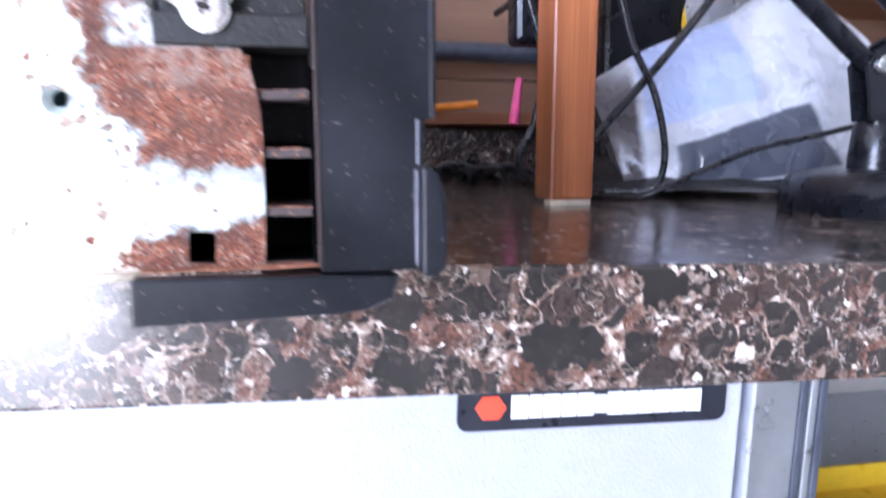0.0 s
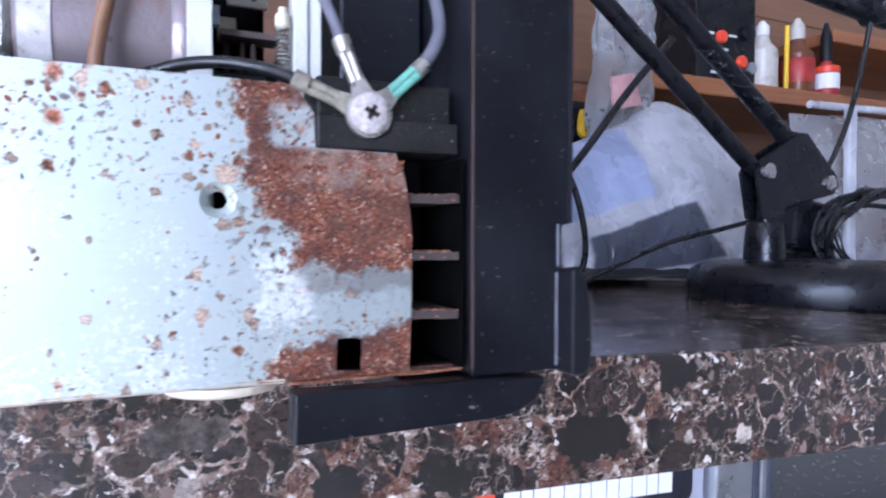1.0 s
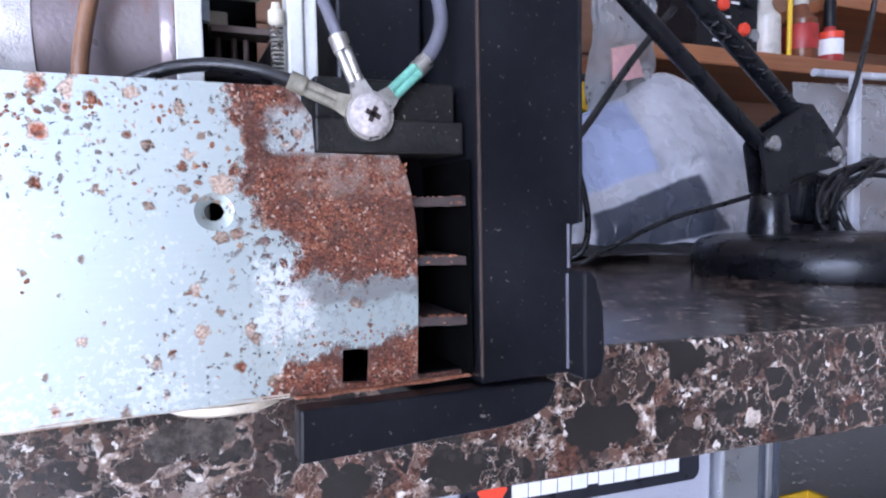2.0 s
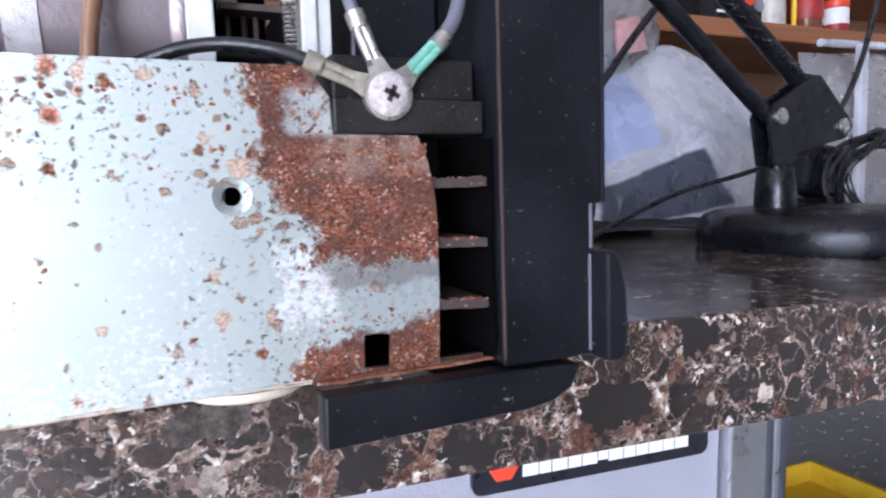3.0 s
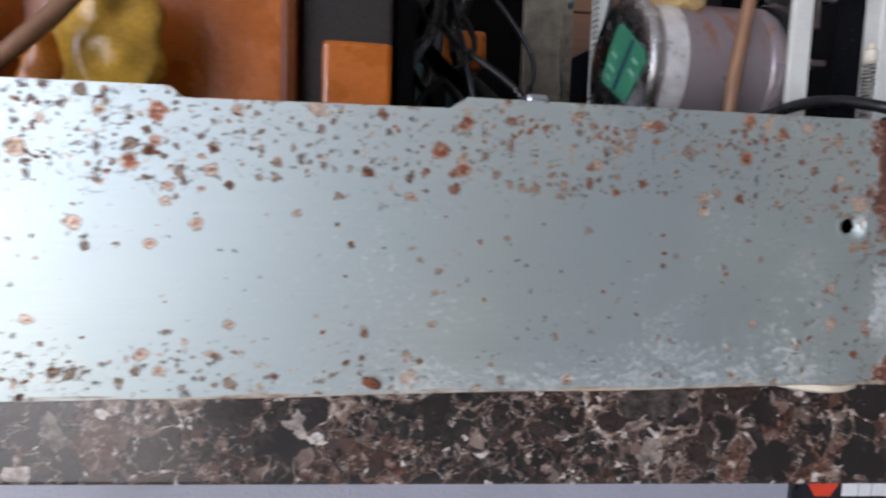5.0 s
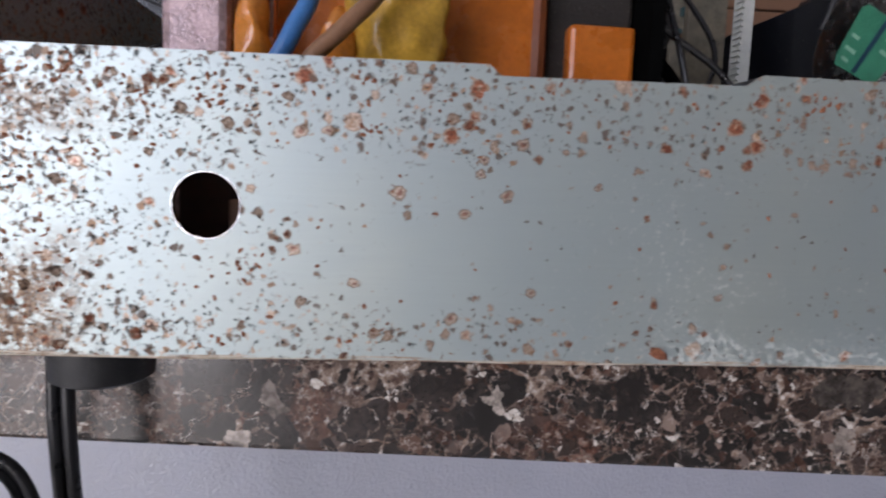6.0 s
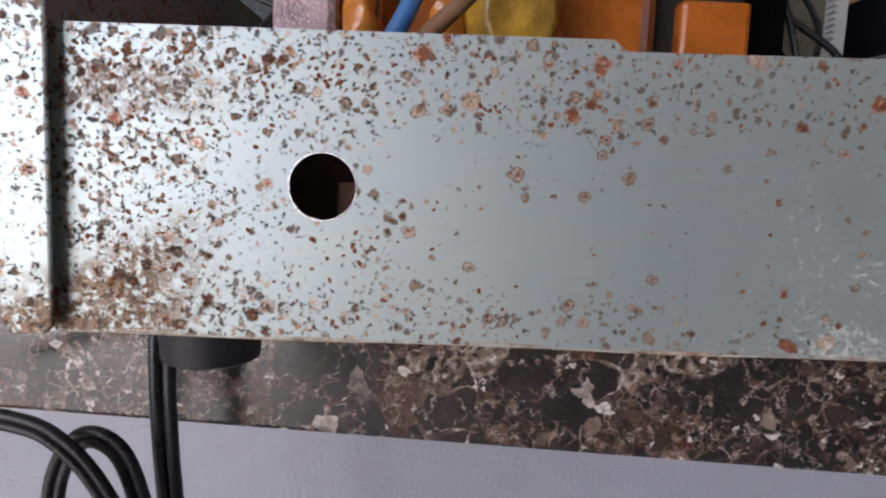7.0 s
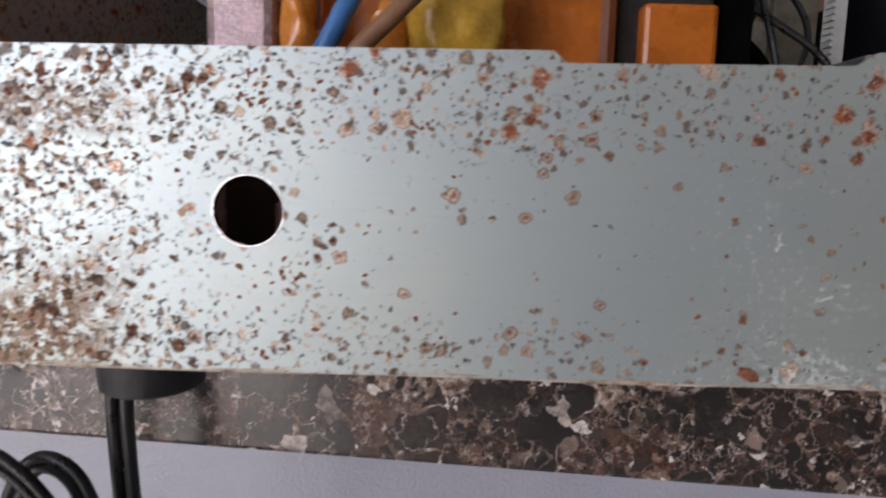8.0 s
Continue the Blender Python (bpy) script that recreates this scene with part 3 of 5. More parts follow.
def crumple(bm, amount, scale, seed=0.0):
    for v in bm.verts:
        v.co += amount * noise.noise_vector(v.co * scale + Vector((seed, seed * 1.7, -seed)))
    return bm


def sheet(corners, cuts, depth, amount, scale, seed=0.0, bulge=0.0):
    """A crumpled pillow over four corners (counter-clockwise), depth thick."""
    bm = bmesh.new()
    a, b, c, d = (Vector(p) for p in corners)
    back = Vector((0, 1, 0))
    rows = {}
    for s in (0, 1):
        for i in range(cuts + 1):
            for j in range(cuts + 1):
                u, v = i / cuts, j / cuts
                p = a * (1 - u) * (1 - v) + b * u * (1 - v) + c * u * v + d * (1 - u) * v
                fat = (math.sin(math.pi * u) * math.sin(math.pi * v)) ** 0.5
                p += back * ((1 if s else -1) * (0.0015 + depth / 2 * fat))
                k = p * scale + Vector((seed, s * 3.1, seed))
                p += amount * (noise.noise_vector(k) + 0.5 * noise.noise_vector(k * 2.7)) * (0.3 + 0.7 * fat)
                rows[s, i, j] = bm.verts.new(p)
    for s in (0, 1):
        for i in range(cuts):
            for j in range(cuts):
                bm.faces.new((rows[s, i, j], rows[s, i + 1, j], rows[s, i + 1, j + 1], rows[s, i, j + 1]))
    for i in range(cuts):
        for p, q in (((i, 0), (i + 1, 0)), ((i, cuts), (i + 1, cuts)), ((0, i), (0, i + 1)), ((cuts, i), (cuts, i + 1))):
            bm.faces.new((rows[(0, *p)], rows[(0, *q)], rows[(1, *q)], rows[(1, *p)]))
    return bm


# ---- the room ----
tagged(part("floor", box(LEFT_X - 0.2, RIGHT_X + 0.2, FRONT_Y - 3, BACK_Y + 0.2, -0.1, 0.0), M_CONCRETE), "grey concrete workshop floor", "floor", kind="structure")
tagged(part("ceiling", box(LEFT_X - 0.2, RIGHT_X + 0.2, FRONT_Y - 0.15, BACK_Y + 0.2, ROOM_H, ROOM_H + 0.1), M_CEIL), "pale board ceiling of the workshop", "ceiling", kind="structure")
tagged(part("wall_back", box(LEFT_X, RIGHT_X, BACK_Y, BACK_Y + 0.12, 0, ROOM_H), M_WALL), "grey painted wall behind the bench", "wall", kind="structure")
tagged(part("wall_left", box(LEFT_X - 0.12, LEFT_X, FRONT_Y, BACK_Y + 0.12, 0, ROOM_H), M_WALL), "grey painted side wall", "wall", kind="structure")
tagged(part("wall_right", box(RIGHT_X, RIGHT_X + 0.12, FRONT_Y, BACK_Y + 0.12, 0, ROOM_H), M_WALL), "grey painted side wall", "wall", kind="structure")
bm = plate([(LEFT_X, 0), (DOOR_X0, 0), (DOOR_X0, DOOR_H), (DOOR_X1, DOOR_H), (DOOR_X1, 0), (RIGHT_X, 0), (RIGHT_X, ROOM_H), (LEFT_X, ROOM_H)], FRONT_Y - 0.12, FRONT_Y)
tagged(part("wall_front", bm, M_WALL), "grey wall with a wide open doorway", "wall", kind="structure")

# ---- worktop and what carries it; the bench runs 2.5 degrees off the chassis ----
TOP, UNDER = 0.9047, 0.8625
BENCH = pose(0, 0.2125, TOP, 0, 1.38, -2.5) @ Matrix.Translation((0, 0, -TOP))


def top_at(x):
    """Height of the slightly sloping worktop."""
    return TOP - 0.0241 * x


worktop = thing("worktop", "dark brown marble-patterned laminate worktop with square edge", "worktop")
part("slab", box(-1.5, 1.6, 0, 0.60, UNDER, TOP, BENCH), M_MARBLE, worktop, bevel=0.0016)
part("upstand", box(-1.5, 1.6, 0.575, 0.599, TOP + 0.0005, 0.968, BENCH), M_MARBLE, worktop, "matching laminate upstand along the wall", bevel=0.0015)

cabinet = thing("tool_cabinet", "white steel tool cabinet with black badge under the worktop", "cabinet")
part("door", box(-1.2, 0.1975, 0.076, 0.094, 0.06, UNDER - 0.002, BENCH), M_WHITE, cabinet, bevel=0.002)
part("body", box(-1.2, 0.244, 0.095, 0.56, 0.06, UNDER - 0.003, BENCH), M_WHITE, cabinet, bevel=0.002)
part("plinth", box(-1.15, 0.23, 0.12, 0.55, 0.0, 0.059, BENCH), M_BLACK, cabinet)
upright = part("corner_upright", box(0.1985, 0.2235, 0.070, 0.094, 0.06, UNDER - 0.002, BENCH), M_ALU, cabinet, "brushed aluminium corner upright", bevel=0.0015)
for i in range(3):
    x = 0.2245 + i * 0.0062
    part("rib", box(x, x + 0.0045, 0.071 + 0.001 * i, 0.094, 0.06, UNDER - 0.002, BENCH), M_DARKALU if i != 1 else M_ALU, upright, bevel=0.001)
bx0, bx1, bz0, bz1 = 0.0575, 0.187, 0.8160, 0.852
r = 0.005
corner = lambda cx, cz, a0: [(cx + r * math.cos(radians(a0 + 15 * k)), cz + r * math.sin(radians(a0 + 15 * k))) for k in range(7)]
badge = part("badge", plate(corner(bx1 - r, bz0 + r, -90) + corner(bx1 - r, bz1 - r, 0) + corner(bx0 + r, bz1 - r, 90) + corner(bx0 + r, bz0 + r, 180), 0.0735, 0.0758, m=BENCH), M_LABEL, cabinet, "black badge with rounded corners")
part("emblem", plate([(bx0 + 0.0150 + 0.0072 * math.cos(radians(60 * k)), 0.8270 + 0.0062 * math.sin(radians(60 * k))) for k in range(6)], 0.0728, 0.0734, m=BENCH), M_RED, badge, "orange-red hexagon")
xx = bx0 + 0.0245
for wide in (0.0085, 0.0065, 0.0085, 0.0075, 0.0085, 0.0060, 0.0085, 0.0070, 0.0075, 0.0085, 0.0070, 0.0085):
    h = 0.0042 if abs(wide - 0.006) < 1e-6 else 0.0054
    part("print_bar", box(xx, xx + wide - 0.0007, 0.0729, 0.0734, 0.8270 - h, 0.8270 + h, BENCH), M_PAPER, badge)
    xx += wide

bin_ = thing("storage_bin", "bright yellow plastic storage bin beneath the worktop", "bin")
part("tray", plate([(0.262, 0.60), (0.60, 0.60), (0.60, 0.628), (0.42, 0.632), (0.275, 0.700), (0.262, 0.700)], 0.40, 0.404), M_BIN, bin_, bevel=0.001)
part("side", plate([(0.262, 0.60), (0.60, 0.60), (0.60, 0.628), (0.42, 0.632), (0.275, 0.700), (0.262, 0.700)], 0.52, 0.524), M_BIN, bin_, bevel=0.001)
part("bottom", box(0.262, 0.60, 0.404, 0.52, 0.60, 0.606), M_BIN, bin_)
part("end", box(0.594, 0.60, 0.404, 0.52, 0.606, 0.628), M_BIN, bin_)
rack = thing("steel_rack", "grey steel rack shelf carrying a yellow bin", "rack")
part("shelf", box(0.246, 1.4, 0.33, 0.75, 0.585, 0.5995), M_ALU, rack)
for x in (0.27, 1.36):
    part("leg", box(x, x + 0.03, 0.70, 0.73, 0, 0.5845), M_ALU, rack)
    part("leg", box(x, x + 0.03, 0.36, 0.39, 0, 0.5845), M_ALU, rack)

# ---- the opened chassis ----
chassis = thing("stereo_chassis", "opened stereo chassis, rusted galvanised side panel, black plastic front", "electronics")
chassis.location = (0, 0, TOP)
CH = Matrix.Translation((0, 0, -TOP))


def cpart(name, bm, material, parent=None, label="", smooth=False, bevel=0.0):
    """A part of the chassis; its mesh keeps world metres, its parent stands on the worktop."""
    ob = part(name, bm, material, parent or chassis, label, smooth, bevel)
    if parent is None:
        ob.matrix_parent_inverse = CH
    return ob


PX0 = -0.2626
slot = [(-0.0248, 0.9176), (-0.0199, 0.9172), (-0.0196, 0.9231), (-0.0222, 0.9236), (-0.0246, 0.9235)]
outline = [(PX0, 0.9166), (-0.0106, 0.9166), (-0.0102, 0.9300), (-0.0101, 0.9420), (-0.0104, 0.9465), (-0.0109, 0.9500), (-0.0115, 0.9528), (-0.0122, 0.9552), (-0.0135, 0.9578), (-0.0285, 0.9580), (-0.0288, 0.9640), (-0.0322, 0.9689), (-0.1225, 0.9688), (-0.1255, 0.9668), (-0.1690, 0.9662), (-0.1712, 0.9680), (PX0, 0.9672)]
panel = cpart("side_panel", plate(outline, 0.1500, 0.1512, [circle(-0.2178, 0.9425, 0.0057, 64), circle(-0.0450, 0.9482, 0.0030, 28), slot]), M_PANEL, None, "pitted galvanised steel side panel, one end eaten by rust")
cpart("hole_rim", lathe([(0.00545, 0.00008), (0.00552, -0.00010), (0.00572, -0.00010), (0.00580, 0.00004), (0.00566, 0.0014), (0.00548, 0.0014)], (-0.2178, 0.1500, 0.9425), 64, "Y", ring=True), M_BRIGHT, panel, "bright cut edge of the round hole")
cpart("dimple", lathe([(0.0015, 0.0011), (0.0021, 0.0005), (0.0031, -0.00012), (0.0032, 0.0004), (0.0016, 0.0016)], (-0.0450, 0.1500, 0.9482), 32, "Y", ring=True), M_PANEL, panel, "", True)
bm = tube([(x, 0.1508 + 0.0001 * math.sin(x * 210), 0.9169 + 0.00015 * math.sin(x * 90)) for x in np.linspace(PX0, -0.034, 24)], 0.0008, 8, 2)
cpart("lower_fold", bm, M_FOLD, panel, "chalky rust-stained folded edge")
# raised blisters of rust
rng = random.Random(4)
bm = bmesh.new()
places = []
for k in range(46):  # clusters, thickest towards the folded end and the upper edge
    kind = rng.random()
    if kind < 0.50:
        cx, cz, spread, count = -0.261 + abs(rng.gauss(0, 0.022)), rng.uniform(0.919, 0.966), 0.0035, 9
    elif kind < 0.80:
        cx, cz, spread, count = rng.uniform(-0.25, -0.037), 0.9645 - abs(rng.gauss(0, 0.004)), 0.0028, 7
    else:
        cx, cz, spread, count = rng.uniform(-0.245, -0.16), 0.919 + abs(rng.gauss(0, 0.004)), 0.003, 6
    places += [(rng.gauss(cx, spread), rng.gauss(cz, spread * 0.7), rng.uniform(0.00012, 0.00042)) for _ in range(count)]
places += [(rng.uniform(-0.21, -0.05), rng.uniform(0.922, 0.964), rng.uniform(0.00012, 0.00040)) for _ in range(46)]
# the blisters that stand out: centre and spread
for cx, cz, spread in (
        (-0.1908, 0.9563, 0.0011), (-0.0621, 0.9647, 0.0010), (-0.1100, 0.9650, 0.0012), (-0.2494, 0.9632, 0.0020), (-0.2408, 0.9640, 0.0016), (-0.2163, 0.9600, 0.0014),
        (-0.2286, 0.9592, 0.0016), (-0.2107, 0.9328, 0.0015), (-0.2522, 0.9235, 0.0028), (-0.0885, 0.9640, 0.0020), (-0.0960, 0.9632, 0.0018), (-0.0720, 0.9635, 0.0020)):
    places += [(rng.gauss(cx, spread), rng.gauss(cz, spread * 0.7), rng.uniform(0.00012, 0.00046)) for _ in range(16)]
for _ in range(620):
    z = rng.choice((rng.uniform(0.9405, 0.9570), rng.uniform(0.9405, 0.9570), rng.uniform(0.918, 0.9265)))
    edge = -0.0285 - 0.0090 * min(1.0, max(0.0, (z - 0.943) / 0.0145)) if z > 0.94 else -0.0385 + 0.9 * (z - 0.917)
    places.append((rng.uniform(edge, -0.0118), z, rng.uniform(0.00008, 0.00027)))
for x, z, s in places:
    if not (PX0 + 0.001 < x < -0.0112 and 0.9182 < z < 0.9662):
        continue
    if (x + 0.2178) ** 2 + (z - 0.9425) ** 2 < 0.0068 ** 2 or (x + 0.045) ** 2 + (z - 0.9482) ** 2 < 0.0036 ** 2:
        continue
    if -0.0256 < x < -0.0188 and z < 0.9246:
        continue
    m = Matrix.Translation((x, 0.15, z)) @ Matrix.Rotation(rng.uniform(0, 6.3), 4, "Y") @ Matrix.Diagonal((s * rng.uniform(0.8, 2.0), s * 0.45, s, 1))
    got = bmesh.ops.create_icosphere(bm, subdivisions=1, radius=1.0, matrix=m)
    for v in got["verts"]:
        v.co += s * 0.4 * noise.noise_vector(v.co * 3200)
tagged(cpart("rust_crust", bm, M_RUST, panel, "raised blisters of brown rust"), kind="stuff")
# a dark scab by the lower fold
bm = bmesh.new()
bmesh.ops.create_icosphere(bm, subdivisions=3, radius=1.0, matrix=Matrix.Translation((-0.1380, 0.1497, 0.9186)) @ Matrix.Rotation(0.5, 4, "Y") @ Matrix.Diagonal((0.0017, 0.0008, 0.0010, 1)))
cpart("rust_scab", crumple(bm, 0.0005, 1500), M_RUST, panel, "dark red scab of rust", True)

# folded flange of the rear plate
flange = [(-0.2696, 0.9185), (-0.2684, 0.9166), (-0.2624, 0.9166), (-0.2611, 0.9180), (-0.2606, 0.975), (-0.2603, 1.000), (-0.2688, 1.000)]
rear = cpart("rear_plate", box(-0.2688, -0.2680, 0.1480, 0.53, 0.9168, 1.000), M_PANEL, None, "speckled galvanised rear plate with folded flange")
cpart("flange", plate(flange, 0.1468, 0.1478), M_PANEL, rear, bevel=0.0004)
cpart("base_plate", box(-0.2678, -0.001, 0.1514, 0.53, 0.9160, 0.9170), M_PANEL, None, "thin steel base plate")
cpart("far_panel", box(-0.2678, -0.001, 0.5290, 0.5302, 0.9172, 0.968), M_PANEL)
# feet
for i, (fx, fy) in enumerate(((-0.2434, 0.1705), )):
    cpart("foot", lathe([(0.0086, 0.0), (0.0096, 0.0006), (0.0104, 0.0095), (0.0100, 0.0100)], (fx, fy, 0.9063), 36), M_RUBBER, None, "black rubber foot" if i == 0 else "", True)
for fx, fy in ((-0.2425, 0.47), (-0.03, 0.47), (-0.14, 0.30)):
    cpart("peg_foot", rod((fx, fy, top_at(fx) + 0.0002), (fx, fy, 0.9159), 0.008), M_RUBBER, None, "", True)
cpart("pad", lathe([(0.0100, 0.0), (0.0108, 0.0006), (0.0108, 0.0018), (0.0095, 0.0020)], (-0.0435, 0.1625, 0.9138), 32), M_DIRTPAD, None, "yellowed round pad", True)

# black front moulding, end on
face = [(0.0, 0.9155), (0.0200, 0.9155), (0.0200, 0.9362), (0.0203, 0.9445), (0.0226, 0.9450), (0.0230, 1.035), (0.0, 1.035)]
front = cpart("front_moulding", plate(face, 0.1446, 0.53), M_BLACK, None, "black plastic front moulding, dusty and scratched", bevel=0.0005)
cpart("edge_bead", box(0.0214, 0.0222, 0.1440, 0.1446, 0.945, 1.034), M_BLACK, front, bevel=0.0002)
cpart("lower_lip", plate([(0.0190, 0.9152), (0.0216, 0.9150), (0.0234, 0.9164), (0.0240, 0.9205), (0.0236, 0.9290), (0.0224, 0.9340), (0.0206, 0.9360), (0.0190, 0.9360)], 0.1394, 0.53), M_BLACK, front, "", bevel=0.0006)
cpart("edge_bead", box(0.0184, 0.0189, 0.1440, 0.1446, 0.9165, 0.9352), M_GREYW, front, bevel=0.0002)
cpart("edge_bead", box(0.0187, 0.0192, 0.1440, 0.1446, 0.9362, 0.9448), M_GREYW, front, bevel=0.0002)
cpart("rusted_rim", crumple(box(-0.0003, 0.0004, 0.1440, 0.1450, 0.9170, 1.034), 0.00015, 900), M_RIM, front, "dusty rust-stained rim", bevel=0.0003)
bar = [(-0.0340, 0.9072), (0.0040, 0.9078), (0.0095, 0.9086), (0.0130, 0.9103), (0.0152, 0.9148), (-0.0, 0.9155), (-0.0338, 0.9160)]
cpart("foot_bar", plate(bar, 0.1425, 0.1472), M_BLACK, front, "black plastic foot bar, scuffed and dusty", bevel=0.0005)
bm = box(-0.033, 0.0, 0.1486, 0.1505, 0.9161, 0.9166)
bmesh.ops.subdivide_edges(bm, edges=bm.edges[:], cuts=6, use_grid_fill=True)
cpart("rust_ledge", crumple(bm, 0.0004, 700), M_RUST, front, "crusted rusty ledge")
cpart("foot_body", box(-0.012, 0.014, 0.1473, 0.53, 0.9090, 0.9150), M_BLACK, front, bevel=0.0005)
# near-black linings: the shade inside the vent is put into their colour
cpart("vent_floor_shade", box(-0.0300, -0.0013, 0.1513, 0.1698, 0.9172, 0.9176), M_CAVITY, front)
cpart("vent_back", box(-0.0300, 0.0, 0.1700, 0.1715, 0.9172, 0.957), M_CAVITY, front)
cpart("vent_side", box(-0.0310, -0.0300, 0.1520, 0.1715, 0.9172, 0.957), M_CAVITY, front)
cpart("vent_cheek_shade", box(-0.00125, -0.0010, 0.1462, 0.1700, 0.9172, 0.957), M_CAVITY, front)


def rib_bar(z0, z1, left_y, right_y, cuts=0):
    """A thin ledge whose front runs from behind the panel's end out to the rim."""
    bm = bmesh.new()
    low = [bm.verts.new(p) for p in ((-0.0108, left_y, z0), (-0.0013, right_y, z0), (-0.0013, 0.168, z0), (-0.0108, 0.168, z0))]
    face = bm.faces.new(low)
    got = bmesh.ops.extrude_face_region(bm, geom=[face])
    bmesh.ops.translate(bm, vec=(0, 0, z1 - z0), verts=[v for v in got["geom"] if isinstance(v, bmesh.types.BMVert)])
    if cuts:
        bmesh.ops.subdivide_edges(bm, edges=bm.edges[:], cuts=cuts, use_grid_fill=True)
    return bm


rng = random.Random(21)
for z in (0.9503, 0.9393, 0.9280):
    rib = cpart("vent_rib", crumple(rib_bar(z - 0.0017, z, 0.1514, 0.1478, 5), 0.00022, 1100, z), M_RIM, front, "black rib caked with rusty dust")
    bm = bmesh.new()
    for k in range(34):
        u = rng.random()
        size = rng.uniform(0.00010, 0.00038)
        at = (-0.0106 + 0.0092 * u, 0.1514 - 0.0036 * u + abs(rng.gauss(0, 0.0012)), z + size * 0.2 - (rng.random() < 0.3) * 0.0012)
        bmesh.ops.create_icosphere(bm, subdivisions=1, radius=size, matrix=Matrix.Translation(at) @ Matrix.Diagonal((rng.uniform(0.8, 1.8), 1, 0.7, 1)))
    tagged(cpart("rust_crumbs", crumple(bm, 0.0003, 1900, z), M_RUST, rib, "crumbled rust lying on the rib"), kind="stuff")
bracket = cpart("bracket", box(-0.0284, -0.0008, 0.1492, 0.160, 0.9581, 0.9640), M_BLACKDUST, front, "dusty black plastic bracket", bevel=0.0004)
cpart("bracket_ledge", box(-0.0278, -0.0012, 0.1520, 0.168, 0.9641, 0.9715), M_BLACKDUST, bracket, bevel=0.0005)
cpart("inner_wall", box(-0.0196, -0.0012, 0.168, 0.190, 0.9400, 1.030), M_BLACK, front, "black plastic box inside the front", bevel=0.0008)

# earth screw with three ring lugs
screw = cpart("screw", lathe([(0.0036, 0.0), (0.0037, -0.0006), (0.0034, -0.0011), (0.0022, -0.0016), (0.0002, -0.0018)], (-0.0191, 0.1480, 0.9644), 36, "Y"), M_SCREW, None, "tarnished cross-head screw", True)
for a in (25, 115):
    cpart("recess", box(-0.0014, 0.0014, -0.0002, 0.0002, -0.00045, 0.00045, Matrix.Translation((-0.0191, 0.14635, 0.9644)) @ Matrix.Rotation(radians(a), 4, "Y")), M_RIM, screw)

bm = bmesh.new()
rng = random.Random(8)
for k in range(16):
    a, d = rng.uniform(0, 6.3), rng.uniform(0.0, 0.0026)
    s = rng.uniform(0.00015, 0.00045)
    got = bmesh.ops.create_icosphere(bm, subdivisions=1, radius=s, matrix=Matrix.Translation((-0.0191 + d * math.cos(a), 0.1465 + d * 0.18, 0.9644 + d * math.sin(a))))
tagged(cpart("corrosion", crumple(bm, 0.0002, 2500), M_SCREW, screw, "crumbs of white corrosion"), kind="stuff")

bm = bmesh.new()
for k in range(14):
    a, d = rng.uniform(0, 6.3), rng.uniform(0.0, 0.0028)
    bmesh.ops.create_icosphere(bm, subdivisions=1, radius=rng.uniform(0.00015, 0.00038), matrix=Matrix.Translation((-0.0191 + d * math.cos(a), 0.1464 + d * 0.20, 0.9644 + d * math.sin(a))))
tagged(cpart("rust_crumbs", crumple(bm, 0.0002, 2500), M_RIM, screw, "dark rust in the screw recess"), kind="stuff")


def lug(a, b, sheath, colour, wire, wire_r, tin=M_STEEL):
    """A crimped ring lug from the screw at a out to b, and its wire."""
    a, b = Vector(a), Vector(b)
    d = (b - a).normalized()
    n = Vector((-d.z, 0, d.x))
    c = cpart("ring_lug", rod(a + Vector((0, 0.0004, 0)), a + Vector((0, -0.0002, 0)), 0.0043, seg=28), tin, None, "crimped tin ring lug")
    p, q = a + d * 0.0025, a + d * 0.0072
    bm = bmesh.new()
    vs = [bm.verts.new(v) for v in (p + n * 0.0024, p - n * 0.0024, q - n * 0.0012, q + n * 0.0012)]
    f = bm.faces.new(vs)
    got = bmesh.ops.extrude_face_region(bm, geom=[f])
    bmesh.ops.translate(bm, vec=(0, -0.0006, 0), verts=[v for v in got["geom"] if isinstance(v, bmesh.types.BMVert)])
    cpart("tongue", bm, tin, c)
    for k in (-1, 1):
        cpart("crimp", rod(q + n * 0.0006 * k - d * 0.001, b + n * 0.0006 * k, 0.0009, seg=12), colour, c, smooth=True)
    cpart("collar", rod(b - d * 0.0006, b + d * 0.0022, 0.0017, seg=16), tin, c, smooth=True)
    cpart("wire", tube([b + d * 0.001] + wire, wire_r, 10), sheath, c, smooth=True)


lug((-0.0191, 0.1481, 0.9644), (-0.0232, 0.1500, 0.9760), M_GREYW, M_STEEL, [(-0.0256, 0.153, 0.9845), (-0.029, 0.160, 0.996), (-0.034, 0.172, 1.012)], 0.0011)
lug((-0.0191, 0.1484, 0.9644), (-0.0092, 0.1500, 0.9735), M_GREYW, M_VERDI, [(-0.0050, 0.151, 0.979), (-0.0025, 0.155, 0.986), (-0.0030, 0.162, 1.0), (-0.008, 0.172, 1.02)], 0.0014)
lug((-0.0191, 0.1487, 0.9644), (-0.0304, 0.1500, 0.9692), M_CABLE, M_GRIME, [(-0.0370, 0.1545, 0.9722), (-0.0450, 0.158, 0.9733), (-0.0530, 0.160, 0.9718), (-0.0620, 0.163, 0.967), (-0.070, 0.17, 0.955)], 0.0012, M_GRIME)

